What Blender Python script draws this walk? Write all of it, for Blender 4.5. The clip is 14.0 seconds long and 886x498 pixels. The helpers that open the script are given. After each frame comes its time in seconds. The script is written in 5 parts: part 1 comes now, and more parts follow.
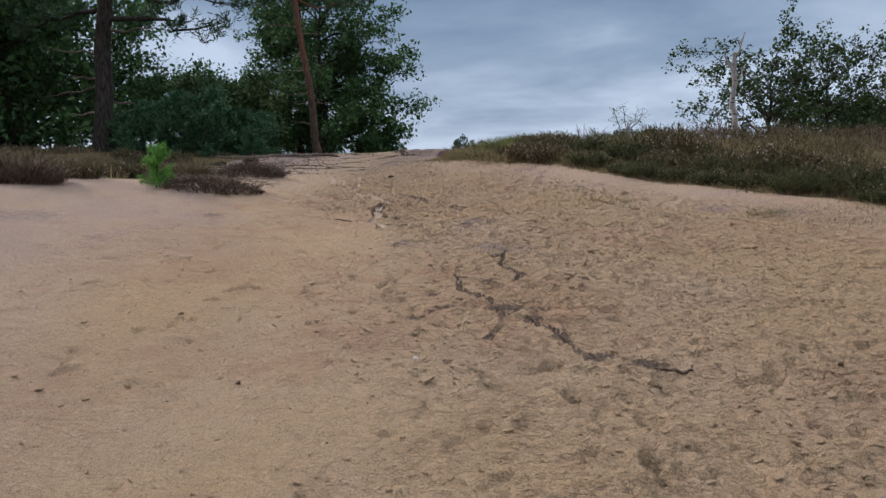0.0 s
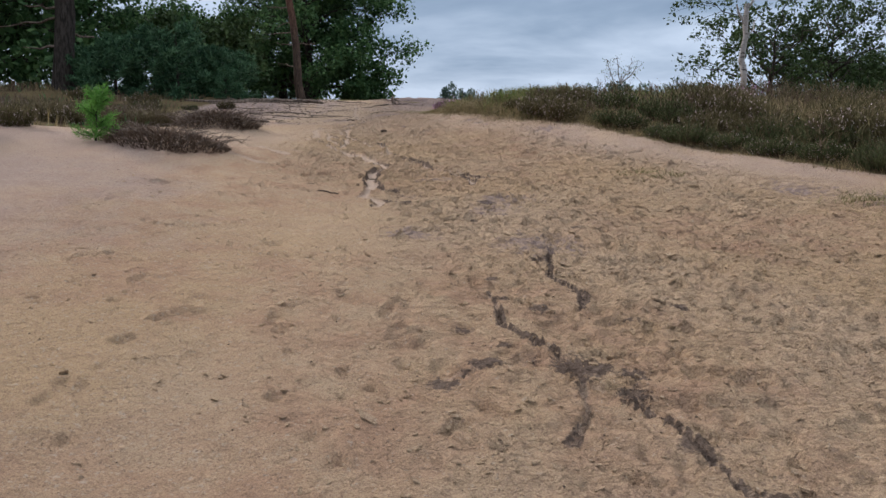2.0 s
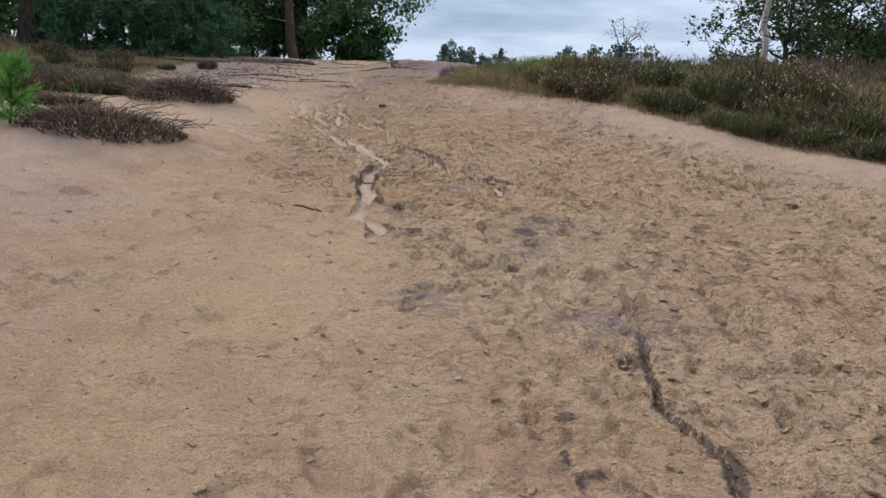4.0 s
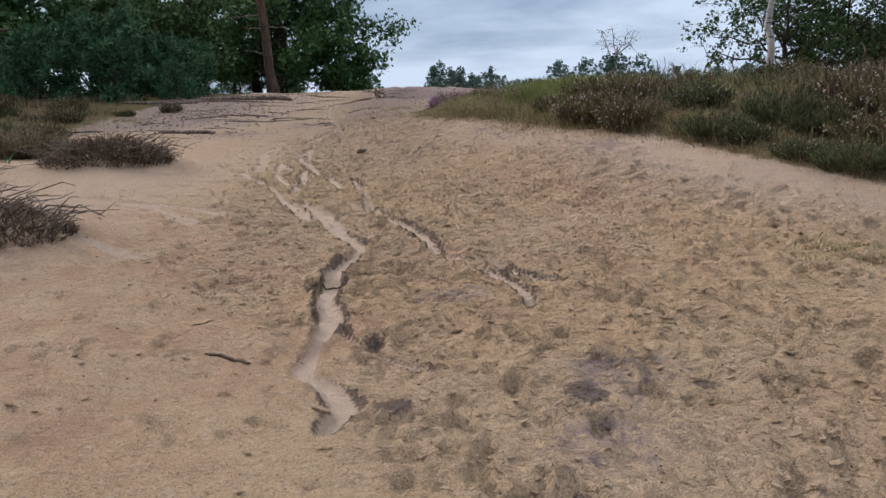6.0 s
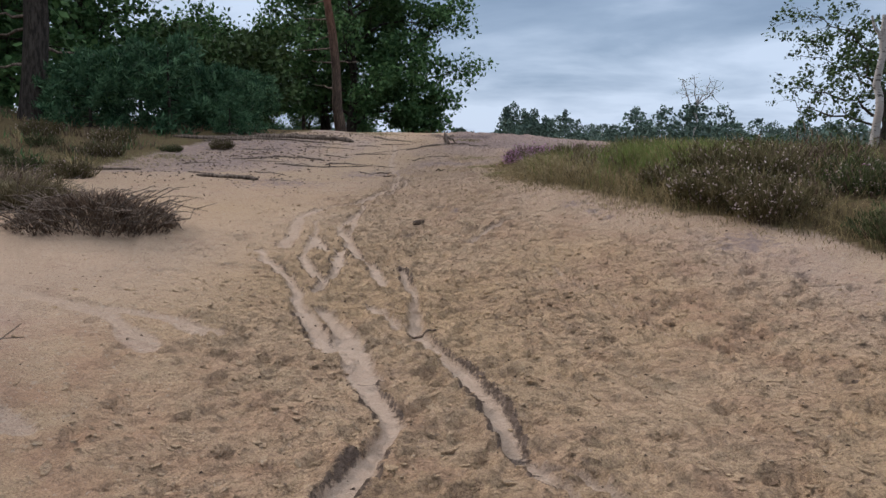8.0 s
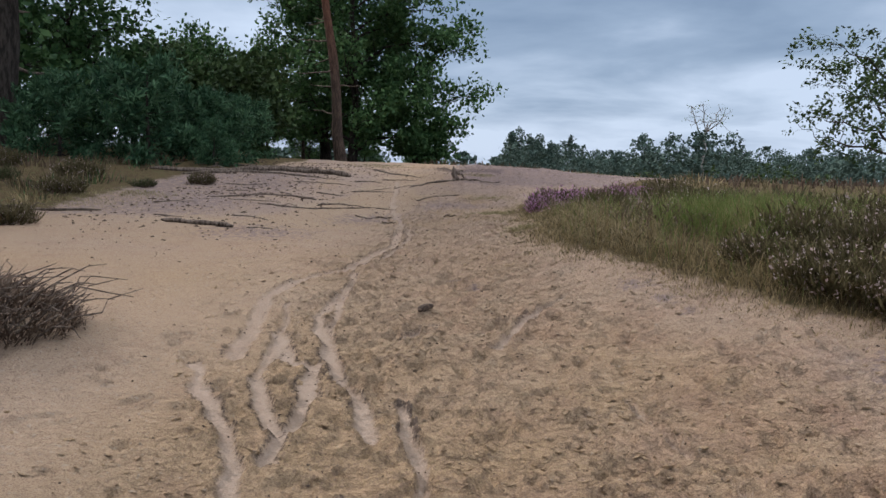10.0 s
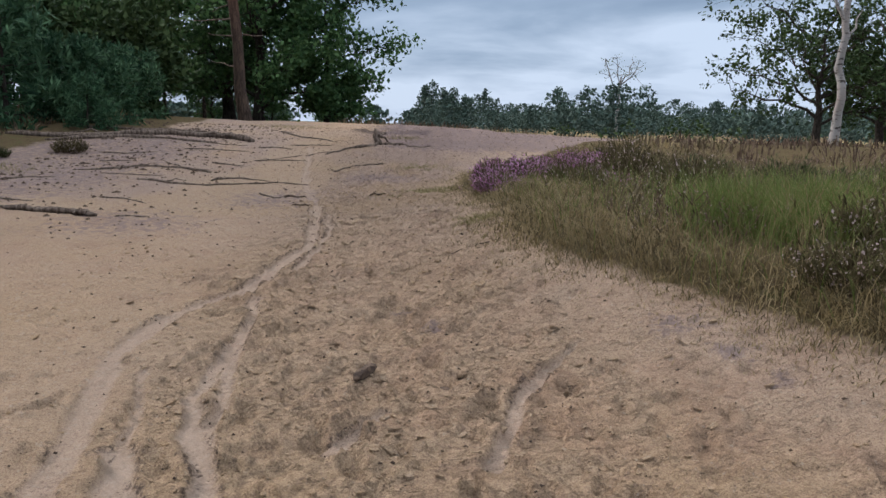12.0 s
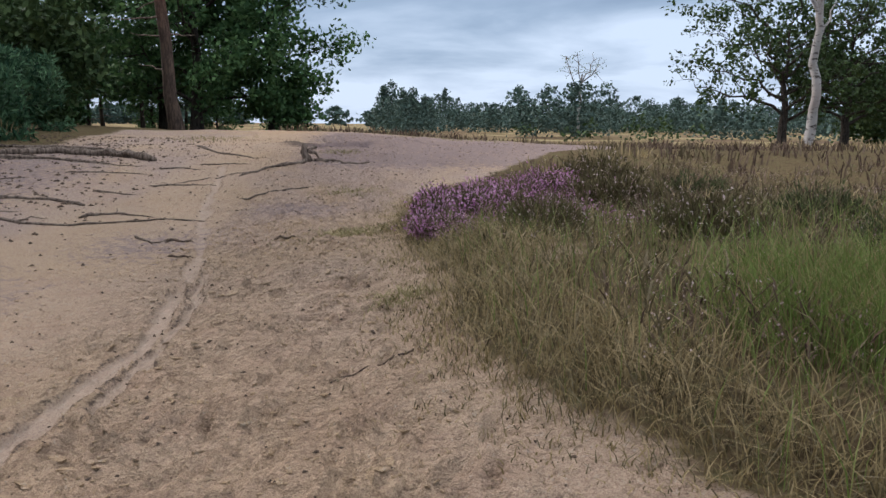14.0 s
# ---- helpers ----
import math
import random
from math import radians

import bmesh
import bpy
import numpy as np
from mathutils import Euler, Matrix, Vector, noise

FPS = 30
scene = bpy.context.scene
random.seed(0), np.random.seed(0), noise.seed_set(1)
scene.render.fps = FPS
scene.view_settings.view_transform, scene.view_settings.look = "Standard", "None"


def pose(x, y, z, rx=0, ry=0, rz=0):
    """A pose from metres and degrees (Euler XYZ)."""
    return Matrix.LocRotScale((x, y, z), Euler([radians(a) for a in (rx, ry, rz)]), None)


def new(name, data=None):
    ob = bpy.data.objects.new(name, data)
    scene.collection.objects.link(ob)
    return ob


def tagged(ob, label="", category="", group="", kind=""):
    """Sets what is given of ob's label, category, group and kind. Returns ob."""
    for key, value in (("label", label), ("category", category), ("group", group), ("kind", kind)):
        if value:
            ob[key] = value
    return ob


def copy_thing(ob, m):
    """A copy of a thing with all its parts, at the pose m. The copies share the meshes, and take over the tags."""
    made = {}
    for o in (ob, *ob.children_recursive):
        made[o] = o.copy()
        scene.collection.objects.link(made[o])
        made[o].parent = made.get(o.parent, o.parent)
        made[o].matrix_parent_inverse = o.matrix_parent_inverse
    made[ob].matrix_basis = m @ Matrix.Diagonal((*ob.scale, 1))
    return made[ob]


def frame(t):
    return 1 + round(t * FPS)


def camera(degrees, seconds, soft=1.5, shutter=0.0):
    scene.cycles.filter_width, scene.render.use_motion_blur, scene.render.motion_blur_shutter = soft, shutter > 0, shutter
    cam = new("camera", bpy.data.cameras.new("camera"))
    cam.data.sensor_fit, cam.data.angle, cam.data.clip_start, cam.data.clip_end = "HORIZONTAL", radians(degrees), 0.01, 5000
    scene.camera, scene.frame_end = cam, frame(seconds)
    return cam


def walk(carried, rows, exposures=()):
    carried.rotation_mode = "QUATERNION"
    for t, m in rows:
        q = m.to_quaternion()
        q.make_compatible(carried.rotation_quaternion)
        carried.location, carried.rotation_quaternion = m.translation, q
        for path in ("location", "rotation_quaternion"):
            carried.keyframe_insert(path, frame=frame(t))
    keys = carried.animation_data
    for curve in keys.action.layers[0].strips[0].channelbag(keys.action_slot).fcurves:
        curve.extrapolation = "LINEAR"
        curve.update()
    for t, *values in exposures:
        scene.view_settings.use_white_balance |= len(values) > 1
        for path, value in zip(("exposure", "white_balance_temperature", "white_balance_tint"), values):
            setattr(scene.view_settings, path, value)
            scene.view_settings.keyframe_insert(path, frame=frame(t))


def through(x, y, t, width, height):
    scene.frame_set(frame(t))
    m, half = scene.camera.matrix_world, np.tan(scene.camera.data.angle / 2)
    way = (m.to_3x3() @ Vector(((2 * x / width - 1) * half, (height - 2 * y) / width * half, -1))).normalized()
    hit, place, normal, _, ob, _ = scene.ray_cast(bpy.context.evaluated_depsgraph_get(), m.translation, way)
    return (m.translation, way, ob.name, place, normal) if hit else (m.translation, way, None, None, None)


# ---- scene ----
cam = camera(57.20, 14.0)
PATH = [
    (0.0, 0.000, 0.000, 1.500, 85.28, 1.17, -0.08),
    (0.5, -0.091, 0.485, 1.500, 84.18, 0.70, 0.73),
    (1.0, -0.087, 1.026, 1.520, 82.68, 0.82, 0.36),
    (1.5, -0.173, 1.597, 1.598, 82.89, 0.94, 2.55),
    (2.0, -0.277, 2.154, 1.663, 81.64, -0.50, -1.13),
    (2.5, -0.309, 2.699, 1.687, 78.97, -0.22, -1.33),
    (3.0, -0.423, 3.239, 1.735, 78.89, -2.60, 1.31),
    (3.2, -0.423, 3.454, 1.792, 79.20, -2.30, -1.70),
    (5.3, -0.424, 5.752, 2.078, 77.69, -0.74, -0.46),
    (5.5, -0.439, 6.008, 2.113, 77.70, -0.75, -0.69),
    (6.0, -0.359, 6.573, 2.131, 80.09, 1.76, -1.92),
    (6.5, -0.351, 7.086, 2.194, 79.58, 1.03, -0.08),
    (7.0, -0.362, 7.620, 2.305, 80.42, 1.15, 0.14),
    (7.5, -0.320, 8.168, 2.366, 84.52, 0.05, 1.11),
    (8.0, -0.399, 8.752, 2.380, 82.73, -1.13, 3.01),
    (8.5, -0.391, 9.291, 2.439, 85.97, 0.59, 3.17),
    (8.7, -0.383, 9.515, 2.470, 85.60, 1.02, 3.83),
    (10.8, -0.747, 11.661, 2.680, 84.13, -2.83, 2.66),
    (11.0, -0.755, 11.887, 2.660, 84.10, -1.60, 1.60),
    (11.5, -0.826, 12.414, 2.719, 83.24, -2.71, 1.66),
    (12.0, -0.889, 12.971, 2.783, 81.28, -1.39, -2.92),
    (12.5, -0.802, 13.536, 2.811, 81.34, -1.60, -5.40),
    (13.0, -0.739, 14.083, 2.840, 81.83, -2.10, -5.15),
    (13.5, -0.608, 14.643, 2.907, 81.81, -1.08, -6.13),
    (14.0, -0.461, 15.203, 2.963, 81.27, -0.50, -5.57),
]
walk(cam, [(t, pose(*p)) for t, *p in PATH], exposures=[(0.0, 0.98, 6500, 13), (1.5, 1.02, 6500, 13), (3.0, 1.26, 6500, 13), (8.0, 1.16, 6500, 13), (11.5, 1.16, 6500, 13), (14.0, 1.34, 6500, 13)])

# ---- light ----
SUN_UP, SUN_TURN = 30, -55          # degrees above the horizon, degrees from north towards the west


def nodes_of(tree):
    return tree.nodes, tree.links


def make_world():
    w = bpy.data.worlds.new("overcast_sky")
    w.use_nodes = True
    n, l = nodes_of(w.node_tree)
    n.clear()
    out = n.new("ShaderNodeOutputWorld")
    sky = n.new("ShaderNodeTexSky")
    sky.sky_type, sky.sun_disc = "NISHITA", False
    sky.sun_elevation, sky.sun_rotation = radians(SUN_UP), radians(SUN_TURN)
    clear = n.new("ShaderNodeBackground")
    clear.inputs["Strength"].default_value = 0.05
    l.new(sky.outputs["Color"], clear.inputs["Color"])
    # cloud deck seen in perspective
    tc = n.new("ShaderNodeTexCoord")
    sep = n.new("ShaderNodeSeparateXYZ")
    l.new(tc.outputs["Generated"], sep.inputs["Vector"])

    def maths(op, a, b=None, clamp=False):
        m = n.new("ShaderNodeMath")
        m.operation, m.use_clamp = op, clamp
        for k, v in enumerate((a, b)):
            if v is None:
                continue
            if isinstance(v, (int, float)):
                m.inputs[k].default_value = v
            else:
                l.new(v, m.inputs[k])
        return m.outputs[0]

    up = maths("MAXIMUM", sep.outputs["Z"], 0.0)
    deep = maths("ADD", up, 0.14)
    comb = n.new("ShaderNodeCombineXYZ")
    l.new(maths("DIVIDE", sep.outputs["X"], deep), comb.inputs["X"])
    l.new(maths("DIVIDE", sep.outputs["Y"], deep), comb.inputs["Y"])
    comb.inputs["Z"].default_value = 0.37
    no = n.new("ShaderNodeTexNoise")
    no.inputs["Scale"].default_value, no.inputs["Detail"].default_value = 0.85, 7
    no.inputs["Roughness"].default_value, no.inputs["Distortion"].default_value = 0.52, 0.25
    l.new(comb.outputs[0], no.inputs["Vector"])
    # lighter towards the horizon, heavier belly above
    low = n.new("ShaderNodeMapRange")
    low.inputs["From Min"].default_value, low.inputs["From Max"].default_value = 0.03, 0.22
    low.inputs["To Min"].default_value, low.inputs["To Max"].default_value = 0.2, -0.1
    l.new(up, low.inputs["Value"])
    dens = maths("ADD", no.outputs["Fac"], low.outputs[0])
    ramp_ = n.new("ShaderNodeValToRGB")
    el = ramp_.color_ramp.elements
    el[0].position, el[0].color = 0.3, (0.080, 0.122, 0.186, 1)
    el[1].position, el[1].color = 0.72, (0.272, 0.332, 0.415, 1)
    mid = el.new(0.5)
    mid.color = (0.144, 0.196, 0.268, 1)
    l.new(dens, ramp_.inputs["Fac"])
    # an overcast dome is about three times as bright overhead as low down
    dome = n.new("ShaderNodeMapRange")
    dome.interpolation_type = "SMOOTHSTEP"
    dome.inputs["From Min"].default_value, dome.inputs["From Max"].default_value = 0.2, 0.95
    dome.inputs["To Min"].default_value, dome.inputs["To Max"].default_value = 1.0, 5.6
    l.new(up, dome.inputs["Value"])
    cloud = n.new("ShaderNodeBackground")
    # the deck thins to a neutral white overhead
    white = n.new("ShaderNodeMapRange")
    white.interpolation_type = "SMOOTHSTEP"
    white.inputs["From Min"].default_value, white.inputs["From Max"].default_value = 0.25, 0.7
    white.inputs["To Min"].default_value, white.inputs["To Max"].default_value = 0.0, 0.8
    l.new(up, white.inputs["Value"])
    pale = n.new("ShaderNodeMix")
    pale.data_type = "RGBA"
    l.new(white.outputs[0], pale.inputs[0])
    l.new(ramp_.outputs["Color"], pale.inputs[6])
    pale.inputs[7].default_value = (0.170, 0.172, 0.170, 1)
    l.new(pale.outputs[2], cloud.inputs["Color"])
    l.new(dome.outputs[0], cloud.inputs["Strength"])
    mix = n.new("ShaderNodeMixShader")
    mix.inputs["Fac"].default_value = 0.93
    l.new(clear.outputs[0], mix.inputs[1])
    l.new(cloud.outputs[0], mix.inputs[2])
    l.new(mix.outputs[0], out.inputs["Surface"])
    scene.world = w


make_world()
sun = new("sun", bpy.data.lights.new("sun", "SUN"))
sun.data.energy, sun.data.angle, sun.data.color = 1.5, radians(10), (1.0, 0.96, 0.91)
sun.matrix_world = pose(0, 0, 30, 90 - SUN_UP, 0, 180 - SUN_TURN - 0)


# ---- materials ----
class Mat:
    """A node material with short ways to add textures."""

    def __init__(self, name, rough=0.9):
        self.m = bpy.data.materials.new(name)
        self.m.use_nodes = True
        self.n, self.l = nodes_of(self.m.node_tree)
        self.b = self.n["Principled BSDF"]
        self.b.inputs["Roughness"].default_value = rough
        self.b.inputs["Specular IOR Level"].default_value = 0.08
        self.pos = self.n.new("ShaderNodeNewGeometry").outputs["Position"]
        self.obj = self.n.new("ShaderNodeTexCoord").outputs["Object"]

    def noise(self, scale, detail=4, rough=0.55, at=None, stretch=None):
        t = self.n.new("ShaderNodeTexNoise")
        t.inputs["Scale"].default_value, t.inputs["Detail"].default_value = scale, detail
        t.inputs["Roughness"].default_value = rough
        src = at or self.pos
        if stretch:
            mp = self.n.new("ShaderNodeMapping")
            mp.inputs["Scale"].default_value = stretch
            self.l.new(src, mp.inputs["Vector"])
            src = mp.outputs[0]
        self.l.new(src, t.inputs["Vector"])
        return t.outputs["Fac"]

    def step(self, v, a, b, lo=0.0, hi=1.0):
        t = self.n.new("ShaderNodeMapRange")
        t.interpolation_type = "SMOOTHSTEP"
        for k, x in zip(("From Min", "From Max", "To Min", "To Max"), (a, b, lo, hi)):
            t.inputs[k].default_value = x
        self.l.new(v, t.inputs["Value"])
        return t.outputs[0]

    def math(self, op, a, b, clamp=False):
        t = self.n.new("ShaderNodeMath")
        t.operation, t.use_clamp = op, clamp
        for k, v in enumerate((a, b)):
            if isinstance(v, (int, float)):
                t.inputs[k].default_value = v
            else:
                self.l.new(v, t.inputs[k])
        return t.outputs[0]

    def mix(self, f, a, b, how="MIX"):
        t = self.n.new("ShaderNodeMix")
        t.data_type, t.blend_type = "RGBA", how
        for key, v in ((0, f), (6, a), (7, b)):
            if isinstance(v, (int, float)):
                t.inputs[key].default_value = v
            elif isinstance(v, tuple):
                t.inputs[key].default_value = (*v, 1)
            else:
                self.l.new(v, t.inputs[key])
        return t.outputs[2]

    def attr(self, name):
        t = self.n.new("ShaderNodeAttribute")
        t.attribute_name = name
        return t.outputs["Fac"]

    def island(self):
        return self.n.new("ShaderNodeNewGeometry").outputs["Random Per Island"]

    def each(self):
        return self.n.new("ShaderNodeObjectInfo").outputs["Random"]

    def ramp(self, v, *stops):
        t = self.n.new("ShaderNodeValToRGB")
        el = t.color_ramp.elements
        el[0].position, el[0].color = stops[0][0], (*stops[0][1], 1)
        el[1].position, el[1].color = stops[-1][0], (*stops[-1][1], 1)
        for p, c in stops[1:-1]:
            el.new(p).color = (*c, 1)
        self.l.new(v, t.inputs["Fac"])
        return t.outputs["Color"]

    def colour(self, c):
        if isinstance(c, tuple):
            self.b.inputs["Base Color"].default_value = (*c, 1)
        else:
            self.l.new(c, self.b.inputs["Base Color"])
        return self

    def bump(self, h, strength=0.4, dist=0.01):
        t = self.n.new("ShaderNodeBump")
        t.inputs["Strength"].default_value, t.inputs["Distance"].default_value = strength, dist
        self.l.new(h, t.inputs["Height"])
        self.l.new(t.outputs[0], self.b.inputs["Normal"])
        return self

    def see_through(self, colour, share):
        """Light that passes through a thin leaf."""
        tr = self.n.new("ShaderNodeBsdfTranslucent")
        if isinstance(colour, tuple):
            tr.inputs["Color"].default_value = (*colour, 1)
        else:
            self.l.new(colour, tr.inputs["Color"])
        mx = self.n.new("ShaderNodeMixShader")
        mx.inputs[0].default_value = share
        self.l.new(self.b.outputs[0], mx.inputs[1])
        self.l.new(tr.outputs[0], mx.inputs[2])
        self.l.new(mx.outputs[0], self.n["Material Output"].inputs["Surface"])
        return self


def sand_material():
    m = Mat("loose_sand", 1.0)
    m.b.inputs["Specular IOR Level"].default_value = 0.0
    big, mid, fine = m.noise(0.45, 3), m.noise(3.2, 5, 0.6), m.noise(52, 4, 0.75)
    grain = m.noise(150, 3, 0.75)
    base = m.mix(m.step(big, 0.35, 0.65), (0.430, 0.314, 0.208), (0.425, 0.299, 0.180))
    base = m.mix(m.math("MULTIPLY", m.attr("warm"), m.step(mid, 0.3, 0.7)), base, (0.385, 0.247, 0.159))
    base = m.mix(m.math("MULTIPLY", m.attr("pale"), 0.65), base, (0.446, 0.342, 0.280))
    leached = m.math("ADD", m.attr("mauve"), m.math("MULTIPLY", m.math("SUBTRACT", m.noise(1.8, 6, 0.68, stretch=(1.3, 0.5, 1)), 0.5), 1.5))
    base = m.mix(m.step(leached, 0.15, 0.95, 0, 0.7), base, (0.349, 0.271, 0.240))
    base = m.mix(m.step(mid, 0.5, 0.74, 0, 0.28), base, (0.303, 0.194, 0.144))
    # crumbs of bark and dark grains
    speck = m.n.new("ShaderNodeTexVoronoi")
    speck.inputs["Scale"].default_value = 46
    m.l.new(m.pos, speck.inputs["Vector"])
    dots = m.math("MULTIPLY", m.step(speck.outputs["Distance"], 0.12, 0.22, 1, 0), m.step(m.noise(5, 3), 0.36, 0.56))
    base = m.mix(m.math("MULTIPLY", dots, 0.6), base, (0.093, 0.069, 0.063))
    base = m.mix(m.step(grain, 0.42, 0.64, 0, 0.62), base, (0.200, 0.126, 0.095))
    base = m.mix(m.step(fine, 0.5, 0.7, 0, 0.55), base, (0.194, 0.130, 0.101))
    # clods, broken crust and damp grains, thickest where it is trodden;
    # their dark tones also paint in the shade of small relief and prints
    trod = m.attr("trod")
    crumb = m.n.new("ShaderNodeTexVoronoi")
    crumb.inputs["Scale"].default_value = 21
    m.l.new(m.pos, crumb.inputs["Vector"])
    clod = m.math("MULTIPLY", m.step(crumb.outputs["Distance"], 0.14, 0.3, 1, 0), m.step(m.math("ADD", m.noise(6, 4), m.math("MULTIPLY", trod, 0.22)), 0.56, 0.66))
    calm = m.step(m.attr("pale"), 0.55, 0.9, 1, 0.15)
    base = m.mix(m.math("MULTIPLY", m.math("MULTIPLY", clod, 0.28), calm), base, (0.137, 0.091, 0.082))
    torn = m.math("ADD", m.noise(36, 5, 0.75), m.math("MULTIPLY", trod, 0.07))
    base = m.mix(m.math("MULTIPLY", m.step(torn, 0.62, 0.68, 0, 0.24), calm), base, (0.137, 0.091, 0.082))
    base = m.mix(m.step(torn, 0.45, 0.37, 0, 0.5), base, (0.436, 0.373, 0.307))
    # dark dashes that paint shade at the scale of footprints
    scuff_shade = m.math("ADD", m.noise(10, 5, 0.68, stretch=(0.75, 1.25, 1)), m.math("MULTIPLY", trod, 0.10))
    base = m.mix(m.math("MULTIPLY", m.step(scuff_shade, 0.64, 0.72, 0, 0.12), calm), base, (0.194, 0.126, 0.101))
    base = m.mix(m.math("MULTIPLY", m.attr("washed"), 0.5), base, (0.450, 0.347, 0.277))
    # dark humus washed into the hollows; crust step and crest shade coloured in alike
    frayed = m.math("ADD", m.attr("litter"), m.math("MULTIPLY", m.math("SUBTRACT", m.noise(38, 7, 0.75), 0.5), 1.5))
    humus = m.mix(m.step(fine, 0.35, 0.65), (0.064, 0.047, 0.042), (0.150, 0.113, 0.094))
    base = m.mix(m.step(frayed, 0.38, 0.66, 0, 0.88), base, humus)
    grey = m.math("ADD", m.attr("ashy"), m.math("MULTIPLY", m.math("SUBTRACT", m.noise(11, 7, 0.75), 0.5), 2.6))
    base = m.mix(m.step(grey, 0.42, 0.95, 0, 0.75), base, (0.199, 0.153, 0.154))
    # soil under the heath: needles, dead stems, moss
    turf = m.math("ADD", m.attr("turf"), m.math("MULTIPLY", m.math("SUBTRACT", m.noise(4, 6, 0.65), 0.5), 0.9))
    soil = m.ramp(m.noise(9, 6, 0.7), (0.3, (0.07, 0.05, 0.032)), (0.5, (0.13, 0.095, 0.055)), (0.7, (0.10, 0.105, 0.045)))
    heath = m.ramp(m.noise(0.09, 6, 0.6), (0.3, (0.125, 0.085, 0.065)), (0.5, (0.15, 0.11, 0.065)), (0.62, (0.27, 0.22, 0.12)), (0.75, (0.12, 0.12, 0.05)))
    soil = m.mix(m.attr("far"), soil, heath)
    base = m.mix(m.step(turf, 0.35, 0.65), base, soil)
    m.colour(base)
    rough = m.step(trod, 0.1, 0.9, 0.3, 0.85)
    plates = m.math("ADD", m.step(m.noise(8, 6, 0.62, stretch=(0.8, 1.3, 1)), 0.5, 0.56), m.math("MULTIPLY", m.step(m.noise(19, 6, 0.65), 0.5, 0.57), 0.6))
    plates = m.math("MULTIPLY", m.math("MULTIPLY", plates, 0.7), rough)
    h = m.math("ADD", plates, m.math("MULTIPLY", m.noise(34, 7, 0.72), 0.8))
    h = m.math("ADD", h, m.math("MULTIPLY", grain, 0.3))
    m.bump(m.math("SUBTRACT", h, m.math("MULTIPLY", dots, 0.3)), 1.0, 0.036)
    return m.m


def leaf_material(name, dark, mid, light, through=0.3, rough=0.6, patch=0.7):
    m = Mat(name, rough)
    c = m.ramp(m.island(), (0.0, dark), (0.55, mid), (1.0, light))
    c = m.mix(m.step(m.noise(patch, 3), 0.38, 0.68, 0, 0.6), c, dark)
    c = m.mix(m.step(m.noise(patch * 4.3, 3), 0.45, 0.68, 0, 0.55), c, light)
    c = m.mix(m.math("MULTIPLY", m.each(), 0.3), c, mid)
    m.colour(c)
    if through:
        m.see_through(c, through)
    return m.m


def bark_material(name, deep, ridge, upper=None, heights=(3, 7), scale=14):
    m = Mat(name, 0.95)
    n1 = m.noise(scale, 6, 0.7, stretch=(1, 1, 0.22))
    c = m.mix(m.step(n1, 0.38, 0.62), deep, ridge)
    c = m.mix(m.step(m.noise(1.3, 4), 0.5, 0.75, 0, 0.4), c, deep)
    if upper:
        sp = m.n.new("ShaderNodeSeparateXYZ")
        m.l.new(m.obj, sp.inputs[0])
        c = m.mix(m.step(sp.outputs["Z"], *heights), c, m.mix(m.step(n1, 0.35, 0.65), tuple(v * 0.55 for v in upper), upper))
    m.colour(c).bump(n1, 0.9, 0.04)
    return m.m


SAND = sand_material()
OAK_LEAF = leaf_material("oak_leaves", (0.018, 0.034, 0.014), (0.037, 0.062, 0.023), (0.074, 0.108, 0.040), 0.12)
DARK_LEAF = leaf_material("wood_leaves", (0.024, 0.056, 0.024), (0.058, 0.122, 0.048), (0.130, 0.225, 0.085))
PINE_LEAF = leaf_material("pine_needles", (0.018, 0.040, 0.024), (0.040, 0.080, 0.044), (0.085, 0.140, 0.075), 0.12)
YOUNG_PINE = leaf_material("young_pine_needles", (0.013, 0.036, 0.020), (0.038, 0.088, 0.044), (0.105, 0.190, 0.098), 0.15)
FRESH_LEAF = leaf_material("fresh_needles", (0.06, 0.16, 0.03), (0.11, 0.26, 0.05), (0.18, 0.36, 0.08), 0.3)
BIRCH_LEAF = leaf_material("birch_leaves", (0.06, 0.10, 0.03), (0.10, 0.15, 0.05), (0.15, 0.20, 0.08))
# needles of the distant woods, with the blue of aerial haze mixed in
HAZED_LEAF = leaf_material("hazed_pine_crowns", (0.041, 0.068, 0.061), (0.063, 0.099, 0.083), (0.090, 0.131, 0.099), 0.1)
HEATHER = leaf_material("heather_sprigs", (0.058, 0.043, 0.023), (0.112, 0.095, 0.048), (0.184, 0.146, 0.095), 0.2, 0.85, 2.3)
HEATHER_DRY = leaf_material("dry_heather", (0.054, 0.034, 0.026), (0.119, 0.080, 0.058), (0.191, 0.141, 0.100), 0.1, 0.9, 2.3)
BLOOM = leaf_material("heather_bloom", (0.26, 0.10, 0.20), (0.44, 0.20, 0.36), (0.58, 0.36, 0.50), 0.3, 0.8)
DARK_HEATHER = leaf_material("green_heather", (0.044, 0.037, 0.018), (0.100, 0.086, 0.040), (0.180, 0.145, 0.080), 0.2, 0.85, 2.3)
GREEN_HEATHER = leaf_material("leafy_heather", (0.026, 0.031, 0.014), (0.060, 0.072, 0.031), (0.128, 0.138, 0.064), 0.2, 0.85, 2.3)
PALE_BLOOM = leaf_material("faded_heather_bloom", (0.24, 0.16, 0.14), (0.38, 0.29, 0.27), (0.50, 0.42, 0.40), 0.3, 0.8)
GRASS = leaf_material("green_grass", (0.074, 0.106, 0.024), (0.130, 0.178, 0.042), (0.25, 0.26, 0.10), 0.35)
